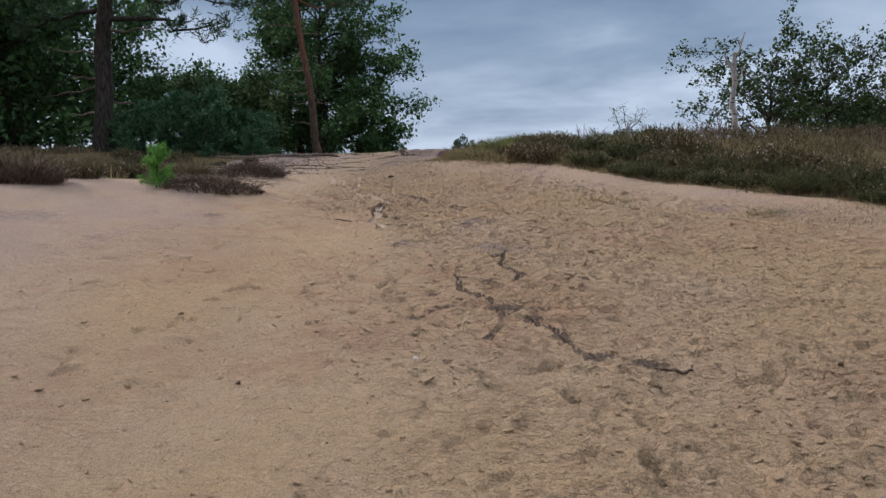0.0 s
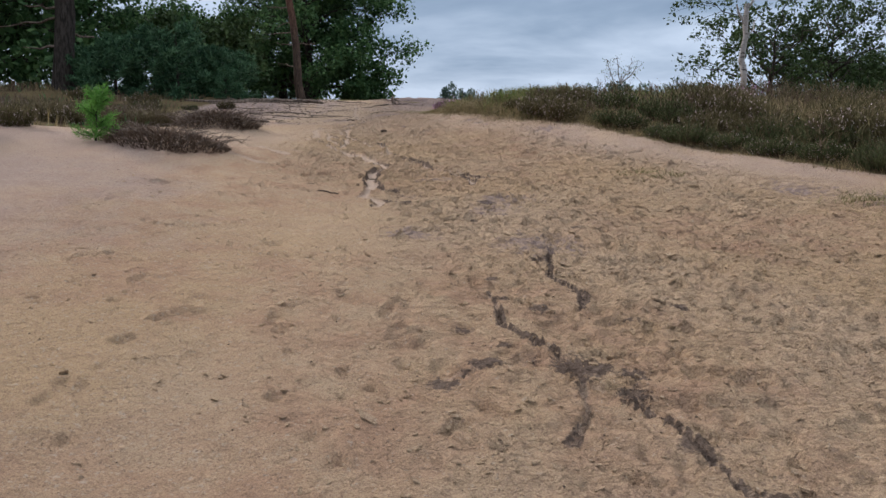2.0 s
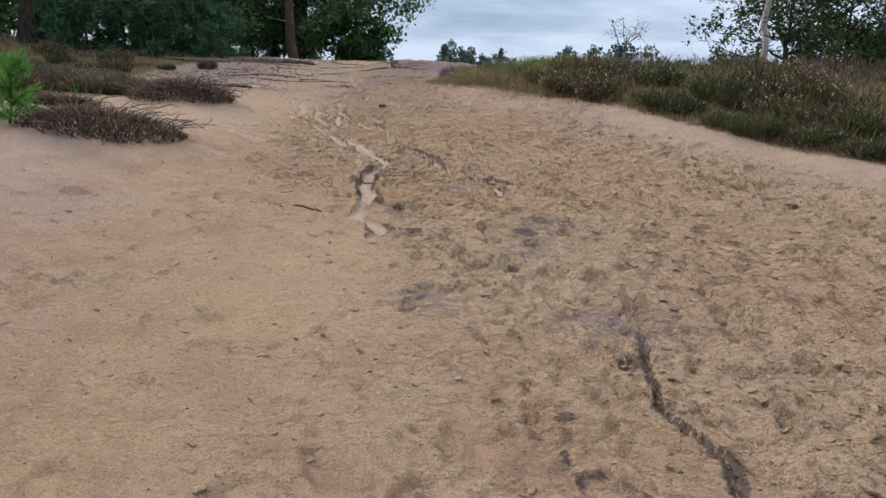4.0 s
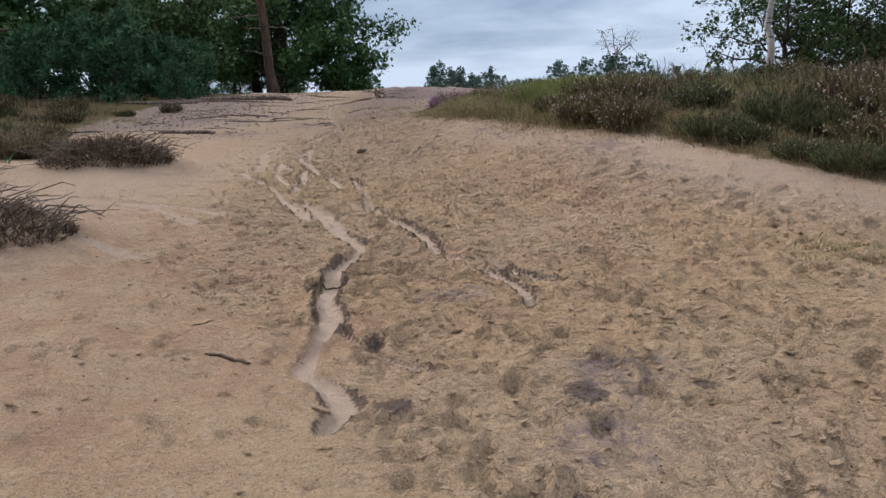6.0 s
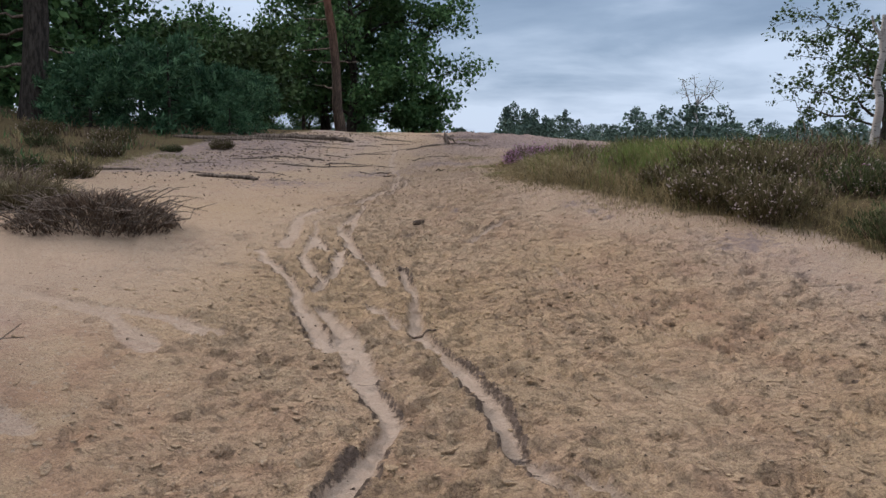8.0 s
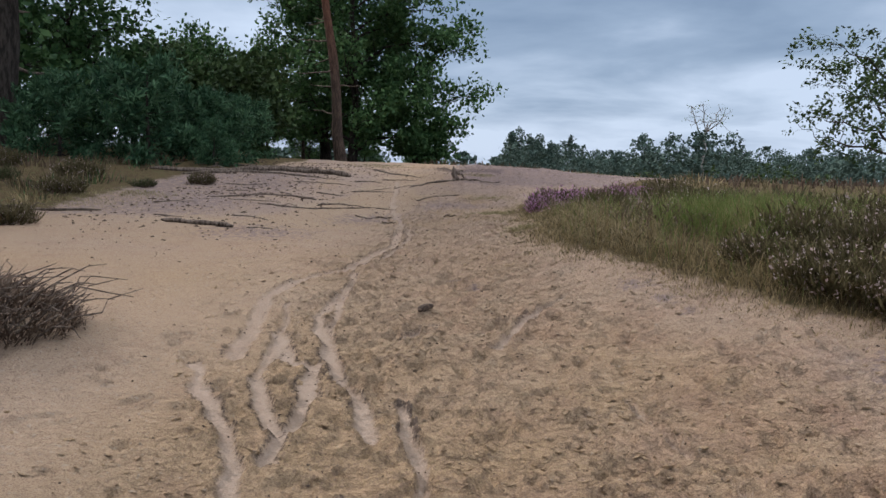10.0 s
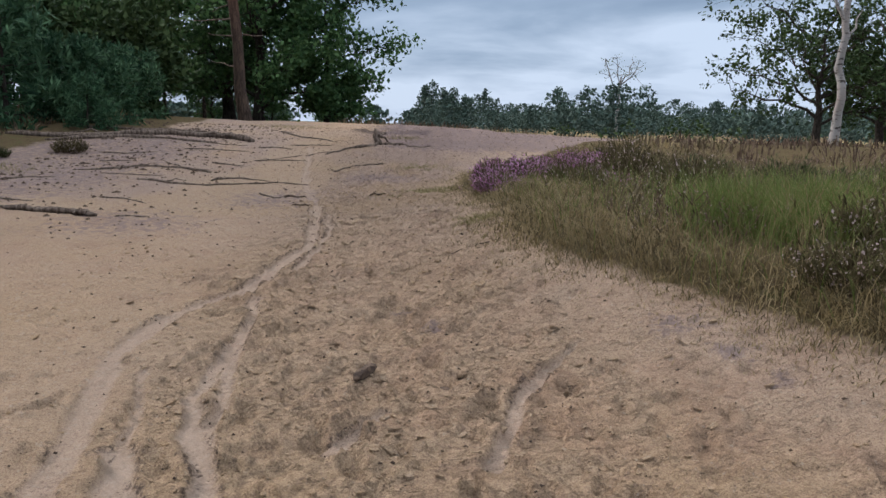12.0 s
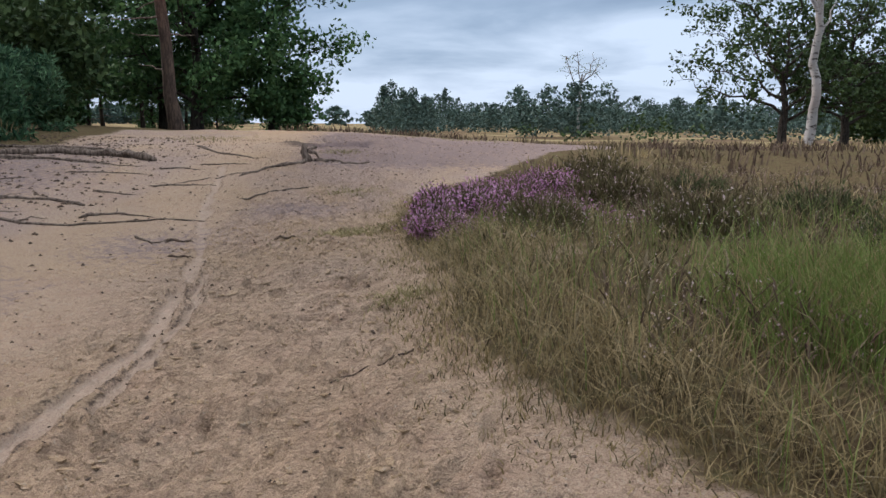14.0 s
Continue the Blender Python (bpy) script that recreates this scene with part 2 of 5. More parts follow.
STRAW = leaf_material("dry_grass", (0.13, 0.098, 0.046), (0.25, 0.19, 0.095), (0.41, 0.315, 0.18), 0.35)
PINE_BARK = bark_material("pine_bark", (0.035, 0.026, 0.022), (0.095, 0.066, 0.050), (0.165, 0.078, 0.052), (2.0, 7))
DARK_BARK = bark_material("dark_bark", (0.022, 0.018, 0.016), (0.062, 0.052, 0.044))
DEAD_WOOD = bark_material("weathered_root", (0.065, 0.047, 0.037), (0.20, 0.155, 0.125), scale=22)


def birch_bark_material():
    m = Mat("birch_bark", 0.85)
    c = m.mix(m.step(m.noise(5, 5, 0.6, stretch=(1, 1, 2.2)), 0.52, 0.62), (0.27, 0.255, 0.245), (0.065, 0.057, 0.052))
    c = m.mix(m.step(m.noise(1.1, 3), 0.45, 0.7, 0, 0.6), c, (0.24, 0.20, 0.18))
    m.colour(c).bump(m.noise(18, 5), 0.5, 0.02)
    return m.m


BIRCH_BARK = birch_bark_material()


def plain_material(name, a, b, scale=30, rough=0.9):
    m = Mat(name, rough)
    n1 = m.noise(scale, 5, 0.65)
    m.colour(m.mix(m.step(n1, 0.35, 0.65), a, b)).bump(n1, 0.5, 0.006)
    return m.m


STONE = plain_material("pale_stone", (0.62, 0.60, 0.58), (0.40, 0.38, 0.36))
TWIG_WOOD = plain_material("heather_wood", (0.06, 0.038, 0.028), (0.13, 0.085, 0.06))
CRUMB = plain_material("bark_crumbs", (0.045, 0.032, 0.026), (0.13, 0.09, 0.065))


# ---- shapes ----
BANK_Y = [-20, 5, 9.5, 11.4, 12.8, 14.3, 15.6, 16.6, 17.2, 18, 19, 20.5, 22.5, 24.5, 27, 32, 45, 70]
BANK_X = [12, 7.5, 5.2, 3.85, 3.0, 2.2, 1.65, 1.08, 0.7, 0.3, 0, -0.25, -0.4, -0.1, 1.4, 4.5, 9, 14]

# smooth value noise on a grid of hashed corners
def vnoise(x, y, seed=0):
    x, y = np.asarray(x, float), np.asarray(y, float)
    xi, yi = np.floor(x), np.floor(y)
    fx, fy = x - xi, y - yi
    fx, fy = fx * fx * fx * (fx * (fx * 6 - 15) + 10), fy * fy * fy * (fy * (fy * 6 - 15) + 10)

    def corner(a, b):
        n = (a.astype(np.int64) * 374761393 + b.astype(np.int64) * 668265263 + seed * 974711) & 0xFFFFFFFF
        n = ((n ^ (n >> 13)) * 1274126177) & 0xFFFFFFFF
        return ((n ^ (n >> 16)) & 0xFFFF) / 32767.5 - 1.0

    top = corner(xi, yi) * (1 - fx) + corner(xi + 1, yi) * fx
    low = corner(xi, yi + 1) * (1 - fx) + corner(xi + 1, yi + 1) * fx
    return top * (1 - fy) + low * fy


def fbm(x, y, seed=0, octaves=4):
    total, size, rate = 0.0, 1.0, 1.0
    for k in range(octaves):
        total = total + size * vnoise(x * rate, y * rate, seed + 17 * k)
        size, rate = size * 0.5, rate * 2.03
    return total / 1.8


def ramp(v, a, b):
    s = np.clip((np.asarray(v, float) - a) / (b - a), 0, 1)
    return s * s * (3 - 2 * s)


# height of the path's middle line against the distance walked
RISE_Y = [-400, -40, -10, 0, 4.3, 8, 11, 13, 15, 17, 20, 22.5, 25.4, 28, 33, 40, 48, 65, 110, 250, 4000]
RISE_Z = [-3, -2.2, -0.95, 0.0, 0.45, 0.83, 1.12, 1.28, 1.44, 1.63, 1.76, 1.84, 2.1, 2.5, 2.74, 2.72, 2.4, 1.75, 1.5, 1.5, 1.5]


def bank_edge(y):
    """Where the heather bank begins, to the east of the sand."""
    return np.interp(y, BANK_Y, BANK_X)


def broad(x, y):
    x, y = np.asarray(x, float), np.asarray(y, float)
    z = sum(np.interp(y + d, RISE_Y, RISE_Z) for d in (-1.2, -0.6, 0, 0.6, 1.2)) / 5
    e = bank_edge(y)
    # the bank to the east
    near = 1 - ramp(y, 18, 27)
    lift = ramp(x - e, -2.2, 1.6) * (0.2 + 0.32 * ramp(y, 11, 16)) * near
    lift = lift + ramp(x - e, 1.0, 5.0) * 0.12 * near
    # the shoulder to the west
    shoulder = np.clip(-x - 1.3, 0, 6) * 0.1 * (1 - ramp(y, 11, 19)) + np.clip(-x - 6, 0, 10) * 0.04
    # the hump that carries the pines, falling away to the east and north
    hump = -0.45 * ramp(x, -2.0, 7.0) * ramp(y, 26, 38) * (1 - ramp(y, 60, 120))
    return z + lift + shoulder + hump


def mesh_of(name, verts, faces, mats, smooth=False, which=None):
    """A mesh from arrays: faces is (n, 3) or (n, 4); which gives each face its material."""
    me = bpy.data.meshes.new(name)
    verts, faces = np.asarray(verts, np.float32), np.asarray(faces, np.int32)
    k = faces.shape[1]
    me.vertices.add(len(verts))
    me.vertices.foreach_set("co", verts.ravel())
    me.loops.add(faces.size)
    me.loops.foreach_set("vertex_index", faces.ravel())
    me.polygons.add(len(faces))
    me.polygons.foreach_set("loop_start", np.arange(0, faces.size, k, dtype=np.int32))
    me.polygons.foreach_set("loop_total", np.full(len(faces), k, np.int32))
    me.polygons.foreach_set("use_smooth", np.full(len(faces), smooth, bool))
    for mat in (mats if isinstance(mats, (list, tuple)) else [mats]):
        me.materials.append(mat)
    if which is not None:
        me.polygons.foreach_set("material_index", np.asarray(which, np.int32))
    me.update(calc_edges=True)
    return me


def join(pieces):
    """Several (verts, faces) as one."""
    vs, fs, at = [], [], 0
    for v, f in pieces:
        if len(v):
            vs.append(v)
            fs.append(f + at)
            at += len(v)
    return np.concatenate(vs), np.concatenate(fs)


def part(name, me, parent, label=""):
    ob = new(name, me)
    ob.parent = parent
    return tagged(ob, label)


def thing(name, place, label, category, group="", turn=0.0, scale=1.0, kind=""):
    ob = new(name)
    ob.matrix_basis = Matrix.LocRotScale(place, Euler((0, 0, turn)), (scale,) * 3)
    return tagged(ob, label, category, group, kind)


def tube(points, radii, sides=6, wobble=0.0, rng=None):
    """A tapered limb along a line, as quads with a closed tip."""
    p = np.asarray(points, float)
    n = len(p)
    d = np.gradient(p, axis=0)
    d /= np.linalg.norm(d, axis=1)[:, None] + 1e-9
    ref = np.array([0.0, 0.0, 1.0]) if abs(d[:, 2]).mean() < 0.8 else np.array([1.0, 0.0, 0.0])
    a = np.cross(d, ref)
    a /= np.linalg.norm(a, axis=1)[:, None] + 1e-9
    b = np.cross(d, a)
    ang = np.arange(sides) * 2 * np.pi / sides
    r = np.asarray(radii, float)[:, None] * np.ones((n, sides))
    if wobble:
        r = r * (1 + wobble * (rng.random((n, sides)) - 0.5) * 2)
    v = p[:, None] + r[..., None] * (np.cos(ang)[None, :, None] * a[:, None] + np.sin(ang)[None, :, None] * b[:, None])
    i = np.arange(n - 1)[:, None] * sides
    j = np.arange(sides)[None]
    k = (j + 1) % sides
    f = np.stack([i + j, i + k, i + sides + k, i + sides + j], -1).reshape(-1, 4)
    return v.reshape(-1, 3), f


def limb_line(rng, a, b, steps, sag=0.0, shake=0.05):
    """A crooked line from a to b; sag lifts (or drops) its middle."""
    a, b = np.asarray(a, float), np.asarray(b, float)
    t = np.linspace(0, 1, steps)[:, None]
    p = a + (b - a) * t
    size = np.linalg.norm(b - a)
    p[:, 2] += sag * size * (4 * t * (1 - t))[:, 0]
    jit = rng.normal(0, shake * size, (steps, 3)) * np.sin(np.pi * t) 
    return p + jit


def leaves(rng, centres, spread, per, size, flat=0.5):
    """Small kite-shaped leaves strewn round the centres."""
    c = np.repeat(np.asarray(centres), per, 0)
    n = len(c)
    p = c + rng.normal(0, 1, (n, 3)) * np.array([spread, spread, spread * 0.75])
    u = rng.normal(0, 1, (n, 3))
    u /= np.linalg.norm(u, axis=1)[:, None]
    w = rng.normal(0, 1, (n, 3))
    w[:, 2] *= flat
    w -= (w * u).sum(1)[:, None] * u
    w /= np.linalg.norm(w, axis=1)[:, None] + 1e-9
    s = size * rng.uniform(0.6, 1.3, n)[:, None]
    v = np.stack([p - u * s * 0.5, p + w * s * 0.32 - u * s * 0.02, p + u * s * 0.55, p - w * s * 0.32 + u * s * 0.05], 1).reshape(-1, 3)
    f = np.arange(n * 4).reshape(n, 4)
    return v, f


def needles(rng, centres, ways, per, length, width):
    """Bundles of needles that fan out along each shoot; each needle one thin kite."""
    n = len(centres) * per
    c = np.repeat(np.asarray(centres), per, 0)
    w = np.repeat(np.asarray(ways), per, 0)
    t = rng.random(n)[:, None]
    d = w * rng.uniform(0.15, 1.1, n)[:, None] + rng.normal(0, 0.55, (n, 3))
    d /= np.linalg.norm(d, axis=1)[:, None]
    root = c - w * length * 1.1 * t
    s = np.cross(d, rng.normal(0, 1, (n, 3)))
    s /= np.linalg.norm(s, axis=1)[:, None] + 1e-9
    ln = length * rng.uniform(0.6, 1.2, n)[:, None]
    v = np.stack([root, root + d * ln * 0.5 + s * width * 0.5, root + d * ln, root + d * ln * 0.5 - s * width * 0.5], 1).reshape(-1, 3)
    return v, np.arange(n * 4).reshape(n, 4)


def blades(rng, base, height, width, lean, way, curl=0.4):
    """Upright stems or grass blades, each of two quads that taper to a point."""
    n = len(base)
    d = np.stack([np.cos(way), np.sin(way), np.zeros(n)], 1)
    sa = way + np.pi / 2 + rng.normal(0, 0.8, n)
    s = np.stack([np.cos(sa), np.sin(sa), np.zeros(n)], 1)
    h, w, ln = height[:, None], width[:, None] if np.ndim(width) else width, lean[:, None]
    up = np.array([0, 0, 1.0])
    mid = base + up * h * 0.55 + d * h * ln * 0.42
    tip = base + up * h * (1 - 0.18 * ln) + d * h * ln * (1 + curl)
    v = np.stack([base - s * w * 0.5, base + s * w * 0.5, mid + s * w * 0.5, mid - s * w * 0.5, tip + s * w * 0.12, tip - s * w * 0.12], 1).reshape(-1, 3)
    o = np.arange(n)[:, None, None] * 6
    f = (o + np.array([[0, 1, 2, 3], [3, 2, 4, 5]])[None]).reshape(-1, 4)
    return v, f, tip


def scatter(rng, centres, per, radius, tall, lean=0.7):
    """Stem feet, heights and leans of domed plants."""
    n = len(centres) * per
    c = np.repeat(np.asarray(centres), per, 0)
    rr, hh = np.repeat(np.broadcast_to(radius, len(centres)), per), np.repeat(np.broadcast_to(tall, len(centres)), per)
    r, a = np.sqrt(rng.random(n)), rng.random(n) * 2 * np.pi
    base = c + np.stack([np.cos(a) * r * rr * 0.75, np.sin(a) * r * rr * 0.75, np.zeros(n)], 1)
    base[:, 2] = ground_at(base[:, 0], base[:, 1]) - 0.02 + (c[:, 2] - ground_at(c[:, 0], c[:, 1])) * (1 - r * r)
    h = hh * (1 - 0.5 * r * r) * rng.uniform(0.65, 1.1, n)
    return base, h, lean * r * rng.uniform(0.5, 1.2, n), a + rng.normal(0, 0.5, n)


# ---- the ground ----
RILL_EAST = [(-1.0, 14.85), (-0.84, 14.15), (-0.85, 13.76), (-0.79, 13.29), (-0.64, 13.0), (-0.5, 12.7), (-0.36, 12.3), (-0.29, 11.92), (-0.22, 11.7), (-0.06, 11.49), (0.1, 11.22), (0.2, 10.95), (0.21, 10.7)]
RILL_BRANCH = [(-0.23, 11.72), (-0.08, 11.66), (0.1, 11.5), (0.25, 11.26), (0.38, 11.15)]
RILL_WEST = [(-1.54, 13.65), (-1.2, 13.0), (-1.03, 12.7), (-0.88, 12.4), (-0.74, 11.98), (-0.8, 11.76), (-0.9, 11.4), (-0.88, 10.96), (-0.83, 10.7), (-0.83, 10.4), (-0.87, 10.13), (-0.86, 9.9), (-0.76, 9.77), (-0.68, 9.6), (-0.7, 9.45)]
RILL_TWIN = [(-1.42, 13.73), (-1.12, 13.15), (-0.9, 12.59)]
SPUR = [(-0.74, 10.45), (-0.65, 10.22), (-0.51, 10.09), (-0.37, 9.95)]
BRAIDS = [[(-1.77, 16.4), (-1.58, 15.63), (-1.3, 15.0), (-1.11, 14.45)], [(-2.22, 15.2), (-1.9, 14.55), (-1.63, 14.04), (-1.54, 13.7)], [(-1.57, 15.35), (-1.49, 14.64), (-1.5, 14.13)],
          [(-1.84, 15.05), (-1.73, 14.75), (-1.55, 14.4)], [(-1.12, 13.85), (-0.9, 13.34)], [(-1.95, 15.9), (-1.75, 15.4), (-1.57, 15.35)]]
TRACK = [(-2.06, 15.38), (-2.1, 16.0), (-2.3, 16.9), (-2.22, 17.5), (-1.95, 18.1), (-1.72, 18.95), (-1.62, 19.6), (-1.7, 21.1), (-1.95, 22.8), (-2.2, 24.3), (-2.4, 26.8)]
RUTS = [[(-1.6, 15.7), (-1.68, 16.8), (-1.75, 18.0)], [(-1.39, 15.2), (-1.55, 15.65), (-1.76, 16.4), (-1.7, 17.5), (-1.8, 18.1)], [(-1.84, 15.1), (-1.88, 15.5), (-1.91, 16.1), (-2.08, 16.7)],
        [(-0.55, 15.8), (-0.42, 16.05), (-0.32, 16.38), (-0.04, 16.8)], [(-1.15, 15.95), (-0.95, 16.3)], [(-1.6, 18.65), (-1.5, 20.0), (-1.6, 21.3)]]
DRIFTS = [[(-3.4, 13.4), (-2.89, 13.25), (-2.56, 13.18), (-2.11, 13.15), (-1.86, 13.0)], [(-2.69, 13.22), (-2.26, 12.87), (-2.08, 12.67)], [(-3.2, 12.6), (-2.6, 11.9), (-2.2, 11.7)]]
CRUST_STEPS = [[(0.08, 6.9), (0.14, 6.3), (0.4, 5.58), (0.6, 5.3), (0.72, 5.0), (0.78, 4.7), (0.97, 4.5), (1.13, 4.35), (1.33, 4.33)], [(-0.2, 5.62), (0.02, 5.7), (0.2, 5.78)], [(0.4, 5.56), (0.36, 5.2), (0.24, 5.0)],
               [(0.62, 7.9), (0.5, 7.2), (0.66, 6.9), (0.6, 6.5)]]
GROOVE = [(0.14, 15.0), (0.35, 14.27), (0.54, 13.82), (0.75, 13.28), (0.92, 13.0)]
# dark humus, and shade along the crust steps kept as colour: x, y, radius
HUMUS_SHADE = [(0.13, 7.10, 0.06), (0.18, 6.74, 0.06), (0.33, 6.51, 0.07), (-0.09, 6.28, 0.06), (0.02, 5.76, 0.07), (-0.21, 5.54, 0.09), (0.49, 5.69, 0.10), (0.64, 5.59, 0.09), (-0.87, 10.68, 0.07), (0.81, 6.32, 0.05), (1.12, 6.53, 0.06), (0.92, 8.57, 0.06),
         (0.42, 5.7, 0.16), (0.6, 5.4, 0.12), (0.72, 4.95, 0.1), (0.87, 4.55, 0.13), (1.12, 4.38, 0.14), (-0.2, 5.55, 0.1), (-0.02, 5.75, 0.08),
         (-0.08, 6.25, 0.07), (0.35, 6.5, 0.08), (0.1, 6.0, 0.06), (0.64, 6.9, 0.08), (-0.6, 10.3, 0.08),
         (-0.36, 9.95, 0.09), (-0.49, 9.55, 0.1), (0.41, 9.9, 0.1), (0.28, 9.63, 0.12), (0.76, 9.69, 0.09), (0.12, 8.9, 0.07), (0.5, 7.6, 0.1)]
ASH = [(0.54, 8.03, 0.5), (0.3, 9.3, 0.4), (0.45, 9.8, 0.4), (-0.17, 10.9, 0.3), (-0.86, 17.5, 0.14), (-0.7, 17.24, 0.12), (0.5, 16.8, 0.24), (0.63, 16.5, 0.18),
       (0.74, 16.17, 0.12), (3.5, 10.3, 0.5), (4.1, 9.7, 0.45), (-4.6, 8.9, 0.7), (0.4, 28.0, 1.6), (2.4, 28.0, 2.2), (-0.4, 8.4, 0.3), (1.6, 15.0, 0.4), (-3.6, 21.0, 1.2), (-2.4, 22.6, 1.0), (-1.2, 24.2, 0.8)]


RILL_BED = []


def near_line(x, y, line):
    """Distance from each place to a line of points."""
    best = np.full(x.shape, 1e9)
    for (ax, ay), (bx, by) in zip(line, line[1:]):
        dx, dy = bx - ax, by - ay
        t = np.clip(((x - ax) * dx + (y - ay) * dy) / (dx * dx + dy * dy), 0, 1)
        best = np.minimum(best, np.hypot(x - ax - t * dx, y - ay - t * dy))
    return best


def spots(x, y, list_):
    out = np.zeros(x.shape)
    for cx, cy, r in list_:
        out = np.maximum(out, np.exp(-((x - cx) ** 2 + (y - cy) ** 2) / (r * r)))
    return out


def steps_out(start, first, growth, end):
    out, s = [], first
    while start < end:
        start += s
        s *= growth
        out.append(start)
    return out


def trodden(x, y):
    """How churned up the sand is: the path's middle and east side, not the blown sand to the west."""
    e = bank_edge(y)
    band = ramp(x + 0.7 * vnoise(x * 0.8, y * 0.8, 77), -1.6, 0.9) * (1 - ramp(x - e, -1.0, 0.1))
    band = band * (1 - 0.45 * ramp(y, 14.8, 16.2))
    upper = ramp(y, 9, 13) * ramp(x, -2.6, -1.4) * (1 - ramp(x, -0.7, 0.4))
    return np.clip(0.12 + 0.75 * band + 0.8 * upper, 0, 1) * (1 - 0.5 * ramp(y, 26, 34))


def lumps(x, y):
    """Mounds that the heather roots hold together."""
    z = 0.16 * np.exp(-(((x + 3.4) / 0.75) ** 2 + ((y - 11.9) / 0.55) ** 2))
    z = z + 0.22 * np.exp(-(((x + 3.6) / 0.62) ** 2 + ((y - 15.3) / 0.55) ** 2))
    z = z + 0.05 * vnoise(x * 0.7, y * 0.7, 3) * ramp(np.abs(x), 0.5, 4)
    return z


def ground_at(x, y):
    return broad(x, y) + lumps(x, y)


def make_ground():
    rng = np.random.default_rng(4)
    xs = np.concatenate([-2.9 - np.array(steps_out(0, 0.03, 1.14, 3800))[::-1], np.arange(-2.9, 2.7, 0.019), 2.7 + np.array(steps_out(0, 0.03, 1.14, 3800))])
    ys = np.concatenate([2.2 - np.array(steps_out(0, 0.06, 1.18, 2000))[::-1], np.arange(2.2, 9.4, 0.026), np.arange(9.4, 15, 0.0195), np.arange(15, 17, 0.026), np.arange(17, 22, 0.036),
                         np.arange(22, 31, 0.065), 31 + np.array(steps_out(0, 0.09, 1.1, 3900))])
    X, Y = np.meshgrid(xs, ys)
    Z = ground_at(X, Y)
    near = (1 - ramp(Y, 40, 60)) * (1 - ramp(np.abs(X), 8, 14))
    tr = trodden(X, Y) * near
    # ripples of blown sand and broken crust
    Z += near * 0.018 * fbm(X * 1.1, Y * 1.1, 5, 3)
    lumpy = fbm(X * 4.2, Y * 5.2, 9, 3)
    Z += tr * 0.021 * lumpy
    flake = np.abs(fbm(X * 8, Y * 10, 21, 3))
    Z += (0.15 + tr) * 0.014 * (0.35 - flake)
    Z += near * 0.006 * fbm(X * 17, Y * 17, 31, 2) + near * 0.012 * fbm(X * 3.1 + Y, Y * 4.3, 33, 3)
    pale = ramp(fbm(X * 0.5, Y * 0.35, 41, 3), 0.25, 0.6) * 0.4 * ramp(Y, 8, 14)
    pale = np.maximum(pale, ramp(-X - 0.42 * (12 - np.abs(Y - 9)) * 0.5, 0.2, 1.6) * (1 - ramp(Y, 13, 20)) * 0.9)
    pale = np.maximum(pale, 0.75 * ramp(Y, 15.5, 19) * (1 - ramp(Y, 30, 36)) * (0.6 + 0.4 * fbm(X, Y, 44, 2)))
    e = bank_edge(Y)
    pale = np.maximum(pale, 0.8 * ramp(X - e, -1.6, -0.5) * (0.7 + 0.3 * fbm(X * 1.3, Y * 1.3, 47, 2)) * ramp(Y, 7, 9))
    litter = spots(X, Y, HUMUS_SHADE) * (0.85 + 0.35 * lumpy)
    # plates of crust with torn edges, dark crumbs caught along them
    for seed, fx, fy, cut, high in ((111, 3.1, 4.6, 0.12, 0.014), (131, 5.6, 8.2, 0.16, 0.011), (151, 8.5, 13.0, 0.1, 0.009)):
        n = fbm(X * fx + 0.4 * lumpy, Y * fy, seed, 3)
        Z += near * (0.1 + tr) * high * ramp(n, cut, cut + 0.07)
        some = ramp(fbm(X * 1.7, Y * 1.7, seed + 5, 3), -0.15, 0.4)
        litter = np.maximum(litter, near * np.clip(tr * 1.2, 0, 1) * 0.5 * some * np.exp(-((n - cut) / 0.03) ** 2))
    ash = spots(X, Y, ASH) * 0.75
    # prints of shoes, hooves and paws
    for _ in range(7200):
        px, py = rng.uniform(-3.6, 4.4), 2.3 + 22.7 * rng.random() ** 0.85
        t = float(trodden(np.array(px), np.array(py)))
        if rng.random() > t * 0.9 + 0.08 + 0.12 * (py > 13.5) or px > float(bank_edge(py)) - 0.1:
            continue
        lng, wid = (rng.uniform(0.08, 0.14), rng.uniform(0.035, 0.055)) if rng.random() < 0.3 else (rng.uniform(0.03, 0.065), rng.uniform(0.025, 0.045))
        turn = rng.normal(np.pi / 2, 0.8)
        depth = rng.uniform(0.010, 0.032) * (0.55 + 0.45 * t)
        i0, i1 = np.searchsorted(xs, (px - 0.25, px + 0.25))
        j0, j1 = np.searchsorted(ys, (py - 0.25, py + 0.25))
        gx, gy = X[j0:j1, i0:i1] - px, Y[j0:j1, i0:i1] - py
        a, b = gx * np.cos(turn) + gy * np.sin(turn), -gx * np.sin(turn) + gy * np.cos(turn)
        q = np.sqrt((a / lng) ** 2 + (b / wid) ** 2) + 0.3 * lumpy[j0:j1, i0:i1]
        keep = 1 - ramp(pale[j0:j1, i0:i1], 0.7, 0.9) * 0.6
        Z[j0:j1, i0:i1] += keep * (-depth * (1 - ramp(q, 0.72, 1.02)) + depth * 0.5 * np.exp(-((q - 1.3) / 0.24) ** 2))
        if rng.random() < 0.12:
            litter[j0:j1, i0:i1] = np.maximum(litter[j0:j1, i0:i1], keep * rng.uniform(0.3, 0.55) * (1 - ramp(q, 0.2, 0.8)))
